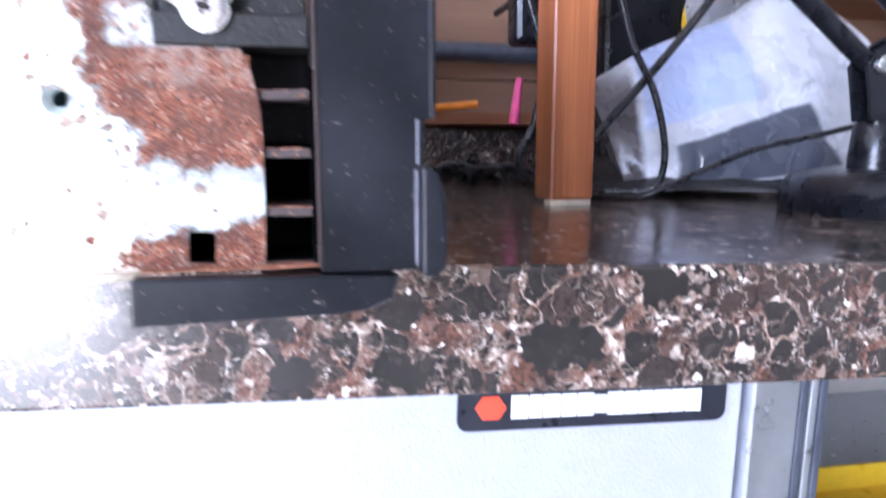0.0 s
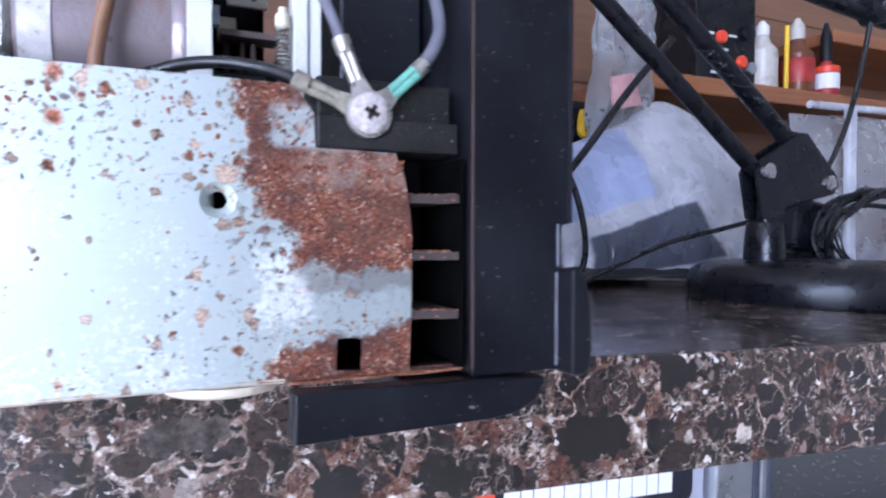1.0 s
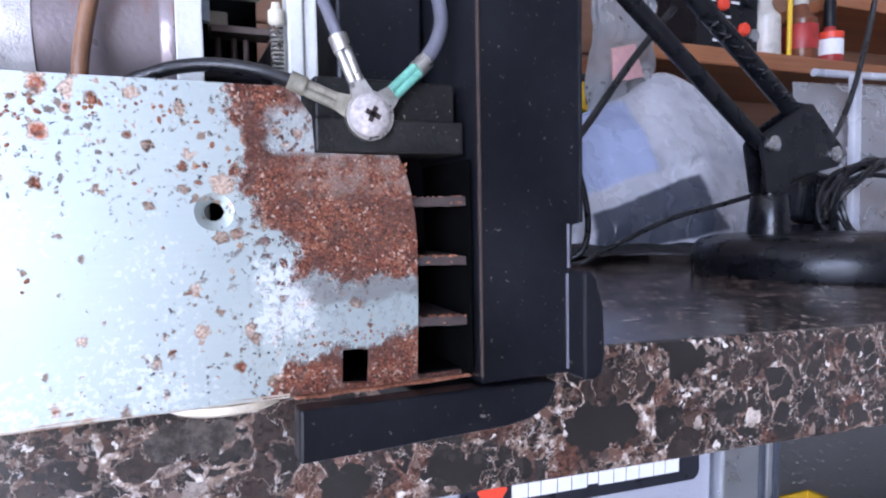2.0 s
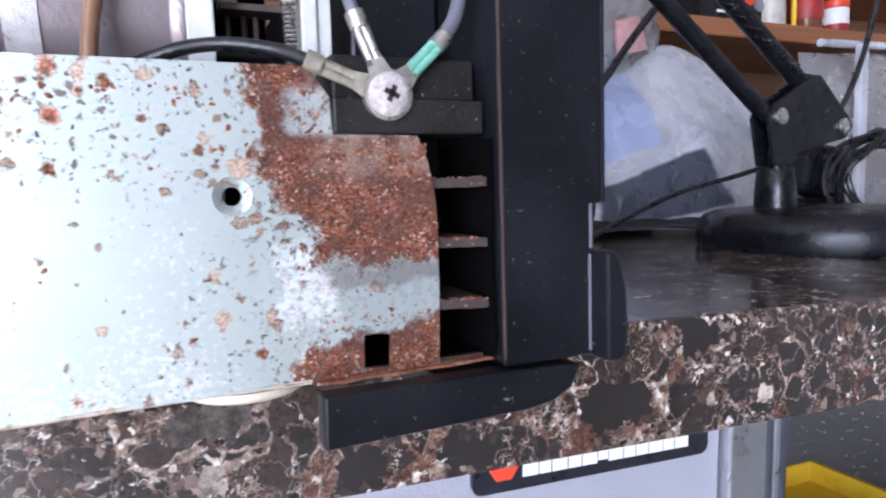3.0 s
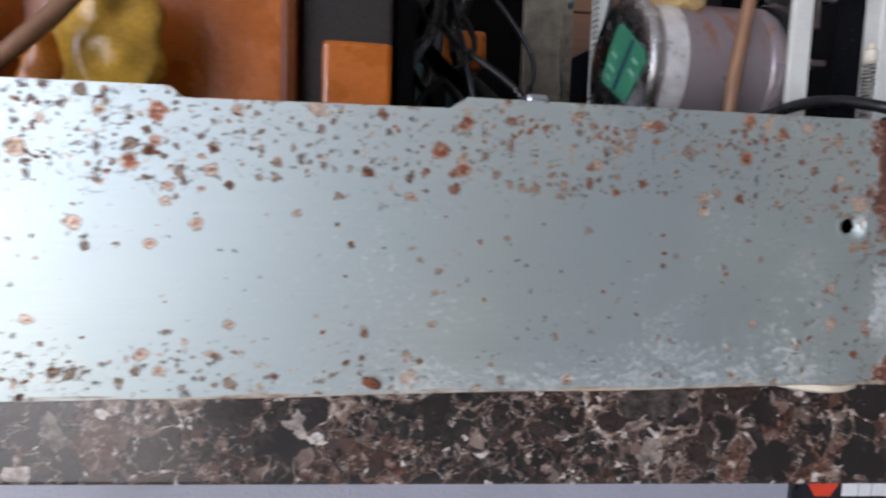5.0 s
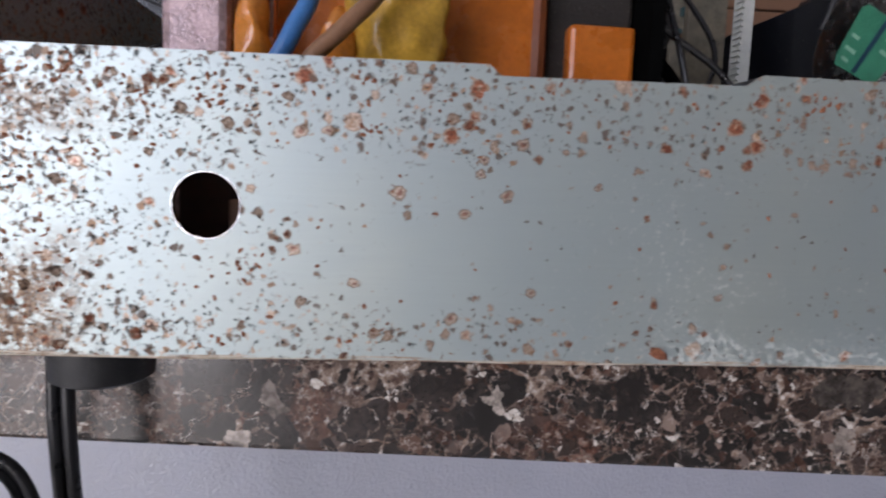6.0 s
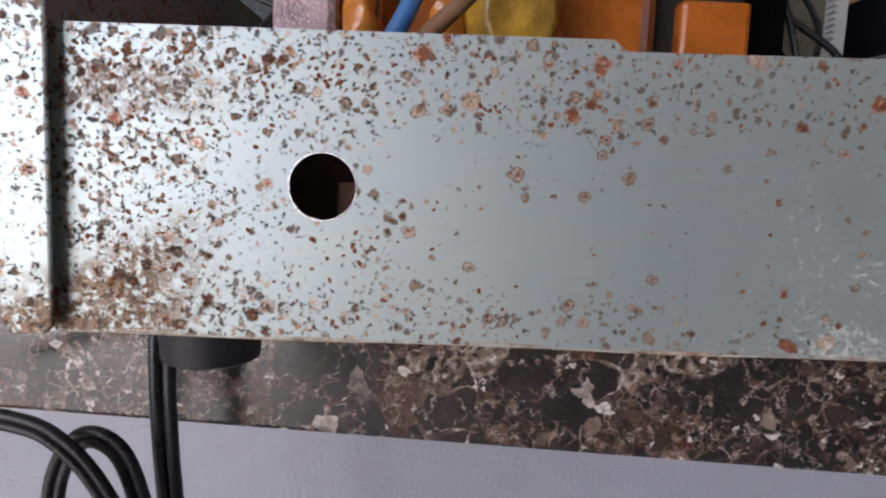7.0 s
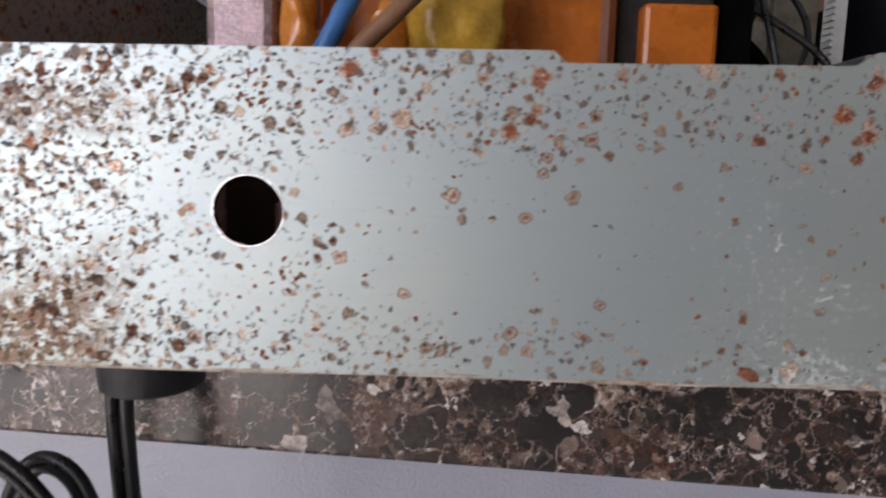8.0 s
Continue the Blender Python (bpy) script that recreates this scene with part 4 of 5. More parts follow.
# ---- inside the chassis ----
n_ = Nodes("rust_streaked_mauve_can")
x_, y_, z_ = n_.xyz(n_.warped(0.003, 120, 4))
can_ = n_.mix(n_.noise(90, 4), (0.24, 0.20, 0.21), (0.36, 0.31, 0.32))
streak_ = n_.mul(n_.ramp(n_.noise((300, 120, 120), 4, 0.65), 0.50, 0.62), n_.ramp(z_, 0.984, 0.993))
can_ = n_.mix(n_.mul(streak_, 0.8), can_, n_.mix(n_.noise(700, 3), (0.22, 0.07, 0.04), (0.45, 0.22, 0.14)))
can_ = n_.mix(n_.mul(n_.ramp(n_.noise(160, 4, 0.7), 0.55, 0.75), 0.5), can_, (0.20, 0.16, 0.15))
n_.set(Base_Color=can_, Metallic=0.45, Roughness=n_.ramp(n_.noise(60, 3), 0.3, 0.7, 0.24, 0.40))
n_.bump(n_.noise(900, 3), 0.0002, 0.5)
M_CAN = n_.mat
motor = cpart("motor", lathe([(0.0150, -0.0305), (0.0158, -0.0300), (0.0158, -0.0285), (0.0154, -0.0280), (0.0154, -0.0035), (0.0158, -0.0030), (0.0159, -0.0010), (0.0154, -0.0005), (0.0152, 0.0020), (0.0140, 0.003)], (-0.0484, 0.1835, 0.9815), 64, "X"), M_CAN, None, "mauve-grey cylindrical motor can with rust streaks", True)
cpart("end_cap", lathe([(0.0090, -0.0002), (0.0150, 0.0), (0.0162, 0.0006), (0.0166, 0.0016), (0.0166, 0.0026), (0.0160, 0.0034)], (-0.0810, 0.1835, 0.9815), 64, "X"), M_BRIGHT, motor, "bright silver end cap", True)
cpart("label_band", lathe([(0.0155, 0.0), (0.01575, 0.0), (0.01575, 0.0058), (0.0155, 0.0058)], (-0.0774, 0.1835, 0.9815), 64, "X"), plain("stained_white_label", (0.60, 0.58, 0.57), 0.35, metal=0.2, scale=300, vary=0.25, dust=0.5), motor, "stained white paper band", True)
cpart("black_band", lathe([(0.0154, 0.0), (0.0164, 0.0), (0.0164, 0.0022), (0.0154, 0.0022)], (-0.0480, 0.1835, 0.9815), 64, "X"), M_BLACK, motor, "", True)
bm = bmesh.new()
bmesh.ops.create_icosphere(bm, subdivisions=4, radius=1.0, matrix=Matrix.Translation((-0.0715, 0.1760, 0.9945)) @ Matrix.Rotation(radians(-28), 4, "X") @ Matrix.Diagonal((0.0075, 0.0052, 0.0017, 1)))
cpart("glue", crumple(bm, 0.0011, 420), plain("yellowed_hot_glue", (0.62, 0.45, 0.20), 0.22, scale=200, vary=0.35), motor, "dried yellow glue", True)


def end_plate(outline, x0, x1):
    """A thin plate on an end face, cut to an outline of (y, z)."""
    bm = bmesh.new()
    f = bm.faces.new([bm.verts.new((x0, y, z)) for y, z in outline])
    got = bmesh.ops.extrude_face_region(bm, geom=[f])
    bmesh.ops.translate(bm, vec=(x1 - x0, 0, 0), verts=[v for v in got["geom"] if isinstance(v, bmesh.types.BMVert)])
    return bm


sticker = cpart("sticker", end_plate([(0.1905, 0.9800), (0.1898, 0.9825), (0.1830, 0.9912), (0.1808, 0.9914), (0.1690, 0.9830), (0.1684, 0.9805), (0.1762, 0.9738), (0.1785, 0.9736)], -0.08132, -0.08116), M_GREEN, None, "green paper sticker with a dark bar")
cpart("bar", end_plate([(0.1748, 0.9868), (0.1737, 0.9860), (0.1830, 0.9764), (0.1842, 0.9772)], -0.08148, -0.08136), plain("dark_blue_bar", (0.02, 0.05, 0.09), 0.4), sticker)
M_MINT = plain("pale_green_print", (0.30, 0.55, 0.40), 0.45, scale=200)
for y, z, wide in ((0.1850, 0.9862, 0.0034), (0.1868, 0.9838, 0.0046), (0.1878, 0.9815, 0.0030), (0.1740, 0.9826, 0.0030), (0.1756, 0.9806, 0.0036)):
    cpart("print_bar", end_plate([(y, z), (y - wide * 0.75, z - wide * 0.5), (y - wide * 0.75 + 0.0004, z - wide * 0.5 - 0.0007), (y + 0.0004, z - 0.0007)], -0.08144, -0.08135), M_MINT, sticker)
cpart("hairy_wire", tube([(-0.0660, 0.1640, 0.95), (-0.0645, 0.1635, 0.970), (-0.0636, 0.1640, 0.978), (-0.0612, 0.1650, 0.990), (-0.0597, 0.1660, 0.998), (-0.0575, 0.171, 1.012), (-0.054, 0.182, 1.03)], 0.00135, 12), M_BROWNW, None, "brown sleeved wire", True)
for k in range(5):
    x = -0.0790 + 0.0036 * k
    cpart("thin_lead", tube([(x, 0.200, 0.990), (x + 0.002, 0.199, 0.998), (x + 0.005, 0.203, 1.008), (x + 0.010, 0.212, 1.022)], 0.0007, 8), M_GREYW if k % 2 else M_CABLE, None, "", True)
cpart("white_bar", plate([(-0.0493, 0.93), (-0.0447, 0.93), (-0.0447, 1.030), (-0.0493, 1.030)], 0.1660, 0.1676, [circle(-0.0468, 0.9965, 0.00045, 16)]), M_PALE, None, "pale plastic upright", bevel=0.0003)
cpart("white_bar", box(-0.0299, -0.0268, 0.1640, 0.1690, 0.93, 1.030), M_PALE, None, "pale plastic upright", bevel=0.0005)
cpart("white_bar", box(-0.0266, -0.0240, 0.1650, 0.1690, 0.93, 1.030), M_PALE, None, "", bevel=0.0004)
# black sheet added behind the mechanism, standing in for the shade there
cpart("shade_sheet", box(-0.0440, -0.0306, 0.2000, 0.2020, 0.93, 1.030), M_CAVITY)
M_DULLMETAL = plain("dull_brown_metal", (0.14, 0.11, 0.10), 0.45, metal=0.5, scale=220, vary=0.35, dust=0.2)
M_SMOKE = plain("smoke_grey_plastic", (0.10, 0.10, 0.12), 0.4, scale=160, vary=0.2)
cpart("top_plate", box(-0.0446, -0.0300, 0.1780, 0.1800, 1.0040, 1.030), M_PALE, None, "pale plastic plate", bevel=0.0004)
cpart("under_plate", box(-0.0446, -0.0300, 0.1770, 0.1830, 0.9990, 1.0036), M_SMOKE, None, "", bevel=0.0005)
drum = cpart("roller", lathe([(0.0024, 0.0), (0.0027, -0.0004), (0.0027, -0.0016), (0.0022, -0.0020)], (-0.0449, 0.1800, 0.9955), 32, "Y"), M_DULLMETAL, None, "dull brown roller", True)
cpart("arm", box(-0.0435, -0.0355, 0.1786, 0.1798, 0.9932, 0.9978), M_DULLMETAL, drum, bevel=0.0003)
cpart("tab", box(-0.0360, -0.0350, 0.1760, 0.1790, 0.9925, 0.9990), M_DULLMETAL, drum, bevel=0.0002)
cpart("rear_plate_pale", box(-0.0400, -0.0310, 0.1900, 0.1912, 0.9950, 1.0010), M_IVORY, None, "", bevel=0.0003)
cpart("blue_clip", box(-0.0440, -0.0425, 0.1780, 0.1800, 0.9862, 0.9905), plain("pale_blue_plastic", (0.55, 0.66, 0.78), 0.3, scale=150), None, "pale blue plastic clip", bevel=0.0003)
cpart("cream_plate", box(-0.0424, -0.0385, 0.1850, 0.1862, 0.9862, 0.9905), M_IVORY, None, "", bevel=0.0003)
cpart("ledge", box(-0.0424, -0.0304, 0.1786, 0.1850, 0.9846, 0.9860), M_DULLMETAL, None, "", bevel=0.0002)
for x in (-0.0408, -0.0376, -0.0352):
    cpart("peg", rod((x, 0.1830, 0.9660), (x, 0.1830, 0.9844), 0.0006), M_DULLMETAL, None, "", True)
cpart("pivot", rod((-0.0440, 0.181, 0.9755), (-0.0330, 0.181, 0.9760), 0.0018), M_BLACK, None, "", True)
bm = tube([(-0.0319 + 0.0011 * math.cos(k * 0.75), 0.1640 + 0.0011 * math.sin(k * 0.75), 0.9655 + 0.000097 * k) for k in range(176)], 0.00026, 6, 1)
cpart("spring", bm, M_STEEL, None, "small tarnished coil spring", True)
cpart("spring_stop", lathe([(0.0010, 0.0), (0.0015, 0.0005), (0.0015, 0.0026), (0.0009, 0.0032), (0.0008, 0.0042)], (-0.0319, 0.1640, 0.9826), 18), M_IVORY, None, "cream plastic stop", True)

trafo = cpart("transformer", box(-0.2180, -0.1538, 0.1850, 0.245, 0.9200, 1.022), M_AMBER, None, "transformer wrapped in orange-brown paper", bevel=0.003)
# strip that puts the right side's falling shade into a darker orange-brown
cpart("shaded_edge", box(-0.1575, -0.1533, 0.1844, 0.246, 0.92, 1.0225), plain("shaded_orange_edge", (0.20, 0.055, 0.016), 0.55, scale=80, vary=0.3, Specular_IOR_Level=0.3), trafo, "darker right edge, shade put into the colour", bevel=0.003)
cpart("copper_band", box(-0.2320, -0.2190, 0.1700, 0.235, 0.9200, 0.9860), M_MAUVE, trafo, "mottled mauve varnished flange", bevel=0.002)
cpart("foil", box(-0.2187, -0.2110, 0.1735, 0.1779, 0.92, 0.995), M_COPPER, trafo, "shiny copper foil", bevel=0.001)
bm = bmesh.new()
bmesh.ops.create_icosphere(bm, subdivisions=4, radius=1.0, matrix=Matrix.Translation((-0.1868, 0.1715, 0.977)) @ Matrix.Diagonal((0.0098, 0.0058, 0.0160, 1)))
cpart("varnish_blob", crumple(bm, 0.0022, 160), M_YELLOW, trafo, "dripping yellow varnish blob", True)
M_RESIN = plain("glossy_amber_resin", (0.62, 0.22, 0.03), 0.10, scale=160, vary=0.4, Specular_IOR_Level=0.7)
for bx, by, bz, sx, sz, mat in ((-0.1985, 0.1712, 0.972, 0.0036, 0.0090, M_RESIN), (-0.2150, 0.1722, 0.976, 0.0030, 0.0110, M_RESIN), (-0.1940, 0.1718, 0.981, 0.0034, 0.0060, M_YELLOW)):
    bm = bmesh.new()
    bmesh.ops.create_icosphere(bm, subdivisions=3, radius=1.0, matrix=Matrix.Translation((bx, by, bz)) @ Matrix.Diagonal((sx, 0.0040, sz, 1)))
    cpart("resin_drip", crumple(bm, 0.0016, 210, bx), mat, trafo, "glossy amber resin drip", True)
cpart("side_block", box(-0.1480, -0.1326, 0.1858, 0.235, 0.9200, 0.9845), M_AMBER, trafo, "orange-brown taped coil", bevel=0.0012)
# dark block behind the coil; the gap's shadow is put into its colour
cpart("dark_gap_block", box(-0.1532, -0.1322, 0.1900, 0.24, 0.9200, 1.025), plain("dark_gap_brown", (0.026, 0.021, 0.018), 0.6, metal=0.3, scale=160, vary=0.4, dust=0.3), trafo, "", bevel=0.001)
cpart("blue_wire", tube([(-0.2125, 0.1560, 0.955), (-0.2085, 0.1565, 0.966), (-0.2048, 0.1570, 0.9735), (-0.2020, 0.1600, 0.983), (-0.203, 0.166, 1.01)], 0.0017, 12), M_BLUEW, None, "thick blue wire", True)
cpart("brown_wire", tube([(-0.2100, 0.1560, 0.955), (-0.2030, 0.1565, 0.967), (-0.1960, 0.1575, 0.9745), (-0.1890, 0.160, 0.983), (-0.180, 0.165, 1.000)], 0.0016, 12), M_BROWNW, None, "thick brown wire", True)
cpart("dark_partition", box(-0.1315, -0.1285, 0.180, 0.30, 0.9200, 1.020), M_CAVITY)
board = cpart("circuit_board", box(-0.0470, -0.0250, 0.365, 0.368, 0.9200, 1.070), M_PCB, None, "grimy pale circuit board")
rng = random.Random(11)
for k in range(22):
    x, z = rng.uniform(-0.0455, -0.0265), rng.uniform(0.975, 1.06)
    w, h = rng.uniform(0.0008, 0.0030), rng.uniform(0.0008, 0.0026)
    cpart("chip", box(x - w, x + w, 0.3615, 0.3649, z - h, z + h), rng.choice((M_TEAL, M_BLACK, M_BROWNW, M_PCB, M_GRIME)), board)
comb = cpart("comb_strip", box(-0.0165, -0.0110, 0.352, 0.362, 0.9200, 1.070), M_PALE, None, "pale toothed plastic strip", bevel=0.0004)
for k in range(30):
    cpart("tooth", box(-0.0182, -0.0166, 0.351, 0.358, 0.9800 + k * 0.0029, 0.9815 + k * 0.0029), M_PALE, comb)
cpart("slider", box(-0.1000, -0.0945, 0.190, 0.205, 0.9200, 0.9760), M_ALU, None, "", bevel=0.001)
cpart("teal_part", crumple(box(-0.1240, -0.1060, 0.33, 0.35, 0.92, 1.008), 0.002, 90), M_TEAL, None, "", bevel=0.002)
rng = random.Random(31)
for k in range(16):
    x, y = rng.uniform(-0.128, -0.088), rng.uniform(0.205, 0.285)
    pts = [(x, y, 0.94), (x + rng.uniform(-0.008, 0.008), y, 0.975), (x + rng.uniform(-0.018, 0.018), y + 0.005, 0.998), (x + rng.uniform(-0.026, 0.026), y + 0.012, 1.030)]
    cpart("loom_wire", tube(pts, rng.uniform(0.0007, 0.0021), 8), rng.choice((M_CABLE, M_CABLE, M_CAVITY, M_CABLE, M_RUBBER)), None, "", True)
cpart("brown_bobbin", box(-0.1030, -0.0850, 0.300, 0.330, 1.001, 1.016), M_AMBER, None, "orange-brown bobbin", bevel=0.002)
cpart("bobbin_post", box(-0.0980, -0.0900, 0.302, 0.320, 0.92, 1.0008), M_TEAL, None, "", bevel=0.001)
cpart("mottled_strip", box(-0.0720, -0.0560, 0.292, 0.296, 0.92, 1.050), M_PCB, None, "grimy mottled board", bevel=0.0005)
# added backing: the unlit depth of the chassis put into near-black
cpart("shade_backing", box(-0.2650, -0.0015, 0.44, 0.443, 0.92, 1.17), M_CAVITY, None, "", bevel=0.001)
rng = random.Random(5)
for k in range(6):
    x = rng.uniform(-0.26, -0.235) if k < 6 else rng.uniform(-0.125, -0.055)
    y = rng.uniform(0.19, 0.30) if k < 6 else rng.uniform(0.24, 0.36)
    pts = [(x, y, 0.93), (x + rng.uniform(-0.01, 0.01), y + rng.uniform(-0.01, 0.02), 0.965), (x + rng.uniform(-0.025, 0.025), y + 0.02, 0.99), (x + rng.uniform(-0.05, 0.03), y + 0.04, 1.015)]
    cpart("loose_wire", tube(pts, rng.uniform(0.0009, 0.0016), 8), rng.choice((M_CABLE, M_CABLE, M_GREYW, M_TEAL, M_YELLOW, M_BLUEW)), None, "", True)
# sheet added behind the hole, its inner shade put into a dark red-brown
cpart("hole_inside", box(-0.2280, -0.2080, 0.1690, 0.1695, 0.9200, 0.9600), plain("dark_red_brown_backing", (0.035, 0.012, 0.008), 0.5, scale=300, vary=0.5))
cpart("inner_tab", box(-0.2175, -0.2135, 0.1640, 0.1660, 0.9365, 0.9430), plain("dark_brown_tab", (0.20, 0.10, 0.06), 0.5), None, "", bevel=0.0005)

# ---- mains lead hanging at the bench edge ----
lead = thing("mains_lead", "coiled black twin mains lead hanging over the worktop edge", "cable")
def twin(points, gap, r=0.0021):
    """A flat twin flex: two strands side by side along one line."""
    line = smooth_path(points, 6)
    for side in (-1, 1):
        out = []
        for p, q in zip(line, line[1:] + line[-1:]):
            d = (q - p) if (q - p).length > 1e-9 else (line[-1] - line[-2])
            n = Vector((-d.z, 0, d.x)).normalized()
            out.append(p + n * gap / 2 * side)
        part("strand", tube(out, r, 12, 1), M_CABLE, lead, smooth=True)


twin([(-0.263, 0.250, 0.9135), (-0.2655, 0.222, 0.9140), (-0.2665, 0.2035, 0.906), (-0.2662, 0.200, 0.892), (-0.2655, 0.200, 0.872), (-0.2640, 0.201, 0.845), (-0.2630, 0.203, 0.810), (-0.268, 0.208, 0.760)], 0.0034, 0.0017)
twin([(-0.345, 0.186, 0.8760), (-0.315, 0.186, 0.8855), (-0.2935, 0.186, 0.8840), (-0.2835, 0.186, 0.8790), (-0.2755, 0.186, 0.8695), (-0.2700, 0.187, 0.855), (-0.268, 0.19, 0.825), (-0.270, 0.195, 0.775)], 0.0024, 0.00135)
twin([(-0.2845, 0.195, 0.790), (-0.2900, 0.194, 0.825), (-0.2908, 0.193, 0.855), (-0.2885, 0.193, 0.8700), (-0.2815, 0.192, 0.8785), (-0.2735, 0.192, 0.8750), (-0.2685, 0.192, 0.862), (-0.2650, 0.193, 0.842), (-0.263, 0.194, 0.80)], 0.0027, 0.00145)

# ---- on the worktop ----
post = thing("timber_post", "square orange-brown varnished timber post standing on the worktop", "post")
part("shaft", box(0.1590, 0.1905, 0.437, 0.470, top_at(0.175) + 0.0042, 1.62), M_POST, post, bevel=0.002)
part("pad", box(0.1575, 0.1685, 0.432, 0.445, top_at(0.157), top_at(0.175) + 0.0041), M_DIRTPAD, post, "yellowish pad under the post", bevel=0.0006)
part("pad", box(0.1700, 0.1900, 0.440, 0.468, top_at(0.17), top_at(0.175) + 0.0041), M_DIRTPAD, post)

lamp = thing("desk_lamp", "black swing-arm desk lamp with round weighted base", "lamp")
LX, LY = 0.399, 0.370
part("base", lathe([(0.086, 0.0), (0.0895, 0.002), (0.0905, 0.007), (0.0902, 0.015), (0.0885, 0.0215), (0.0840, 0.0260), (0.0760, 0.0285), (0.060, 0.0300), (0.012, 0.0310)], (LX, LY, top_at(LX) + 0.0005), 64), M_LAMP, lamp, "domed satin black base", True)
part("collar", lathe([(0.0150, 0.0), (0.0146, 0.010), (0.0132, 0.0275), (0.0122, 0.029), (0.007, 0.029)], (0.368, 0.388, top_at(0.368) + 0.0300), 40), M_LAMP, lamp, "", True)
part("stem", rod((0.368, 0.388, top_at(0.368) + 0.055), (0.368, 0.388, 0.972), 0.0062), M_LAMP, lamp, "", True)
for y in (0.3795, 0.3935):
    part("bracket", plate([(0.356, 0.957), (0.374, 0.956), (0.382, 0.966), (0.398, 0.970), (0.434, 0.977), (0.441, 0.985), (0.438, 0.993), (0.404, 1.024), (0.396, 1.024), (0.354, 1.001), (0.349, 0.992), (0.351, 0.982)], y, y + 0.0030), M_LAMP, lamp, "black joint plate", bevel=0.001)
for x, z in ((0.3615, 0.9925), (0.4290, 0.9860)):
    pin = part("pivot_bolt", lathe([(0.0062, 0.0), (0.0062, -0.002), (0.0045, -0.003), (0.002, -0.0034)], (x, 0.3795, z), 28, "Y"), M_BRIGHT, lamp, "bright steel bolt head", True)
part("lower_arm", rod((0.358, 0.388, 0.993), (0.150, 0.388, 1.150), 0.0062), M_LAMP, lamp, "", True)
part("upper_arm", rod((0.404, 0.388, 1.010), (0.196, 0.388, 1.166), 0.0068), M_LAMP, lamp, "", True)
bm = tube([(0.396 - 0.0022 * k * 0.8 + 0.0045 * math.cos(k * 0.9), 0.3795 + 0.0045 * math.sin(k * 0.9), 1.016 + 0.00132 * k * 0.8) for k in range(60)], 0.0008, 6, 1)
part("spring", bm, M_LAMP, lamp, "black tension spring", True)
part("top_link", plate([(0.140, 1.145), (0.155, 1.140), (0.205, 1.160), (0.200, 1.180), (0.150, 1.175)], 0.380, 0.396), M_LAMP, lamp, "", bevel=0.002)
part("shade_arm", rod((0.170, 0.388, 1.165), (0.520, 0.395, 1.131), 0.0075), M_LAMP, lamp, "", True)
part("knuckle", lathe([(0.014, 0.0), (0.014, -0.016), (0.010, -0.019)], (0.497, 0.398, 1.137), 28, "Y"), M_LAMP, lamp, "", True)
part("knuckle_bolt", lathe([(0.006, 0.0), (0.006, -0.003), (0.003, -0.004)], (0.497, 0.379, 1.137), 24, "Y"), M_BRIGHT, lamp, "", True)
part("flex", tube([(0.492, 0.39, 1.125), (0.487, 0.392, 1.095), (0.472, 0.392, 1.050), (0.452, 0.39, 1.015), (0.436, 0.392, 0.992)], 0.0022, 10), M_CABLE, lamp, "", True)
part("flex", tube([(0.436, 0.400, 0.975), (0.400, 0.405, 0.962), (0.350, 0.41, 0.950), (0.300, 0.42, 0.938), (0.250, 0.43, 0.9170), (0.225, 0.44, 0.9055), (0.200, 0.50, 0.905)], 0.0020, 10), M_CABLE, lamp, "", True)

adapter = thing("power_adapter", "grey-black power adapter leaning behind the lamp base", "adapter")
part("case", box(0.452, 0.500, 0.425, 0.452, 0.9308, 0.976, Matrix.Translation((0.476, 0.44, 0.953)) @ Matrix.Rotation(radians(8), 4, "Y") @ Matrix.Translation((-0.476, -0.44, -0.953))), M_LAMP, adapter, bevel=0.004)
part("foot", box(0.455, 0.497, 0.428, 0.450, top_at(0.455), 0.9300), M_LAMP, adapter)
coil = thing("cable_coil", "coil of thin black cable lying beside the lamp", "cable")
for k in range(7):
    rng = random.Random(k)
    rx, rz = 0.078 + rng.uniform(-0.016, 0.006), 0.042 + rng.uniform(-0.012, 0.004)
    pts = [(0.548 + rx * math.cos(a) + rng.uniform(-0.002, 0.002), 0.405 + 0.006 * k * 0.5 + 0.010 * math.sin(a * 2 + k), top_at(0.56) + 0.052 + rng.uniform(-0.003, 0.003) + rz * math.sin(a)) for a in np.linspace(0, 2 * math.pi, 16)]
    part("turn", tube(pts, 0.0024, 8, 4), M_CABLE, coil, smooth=True)

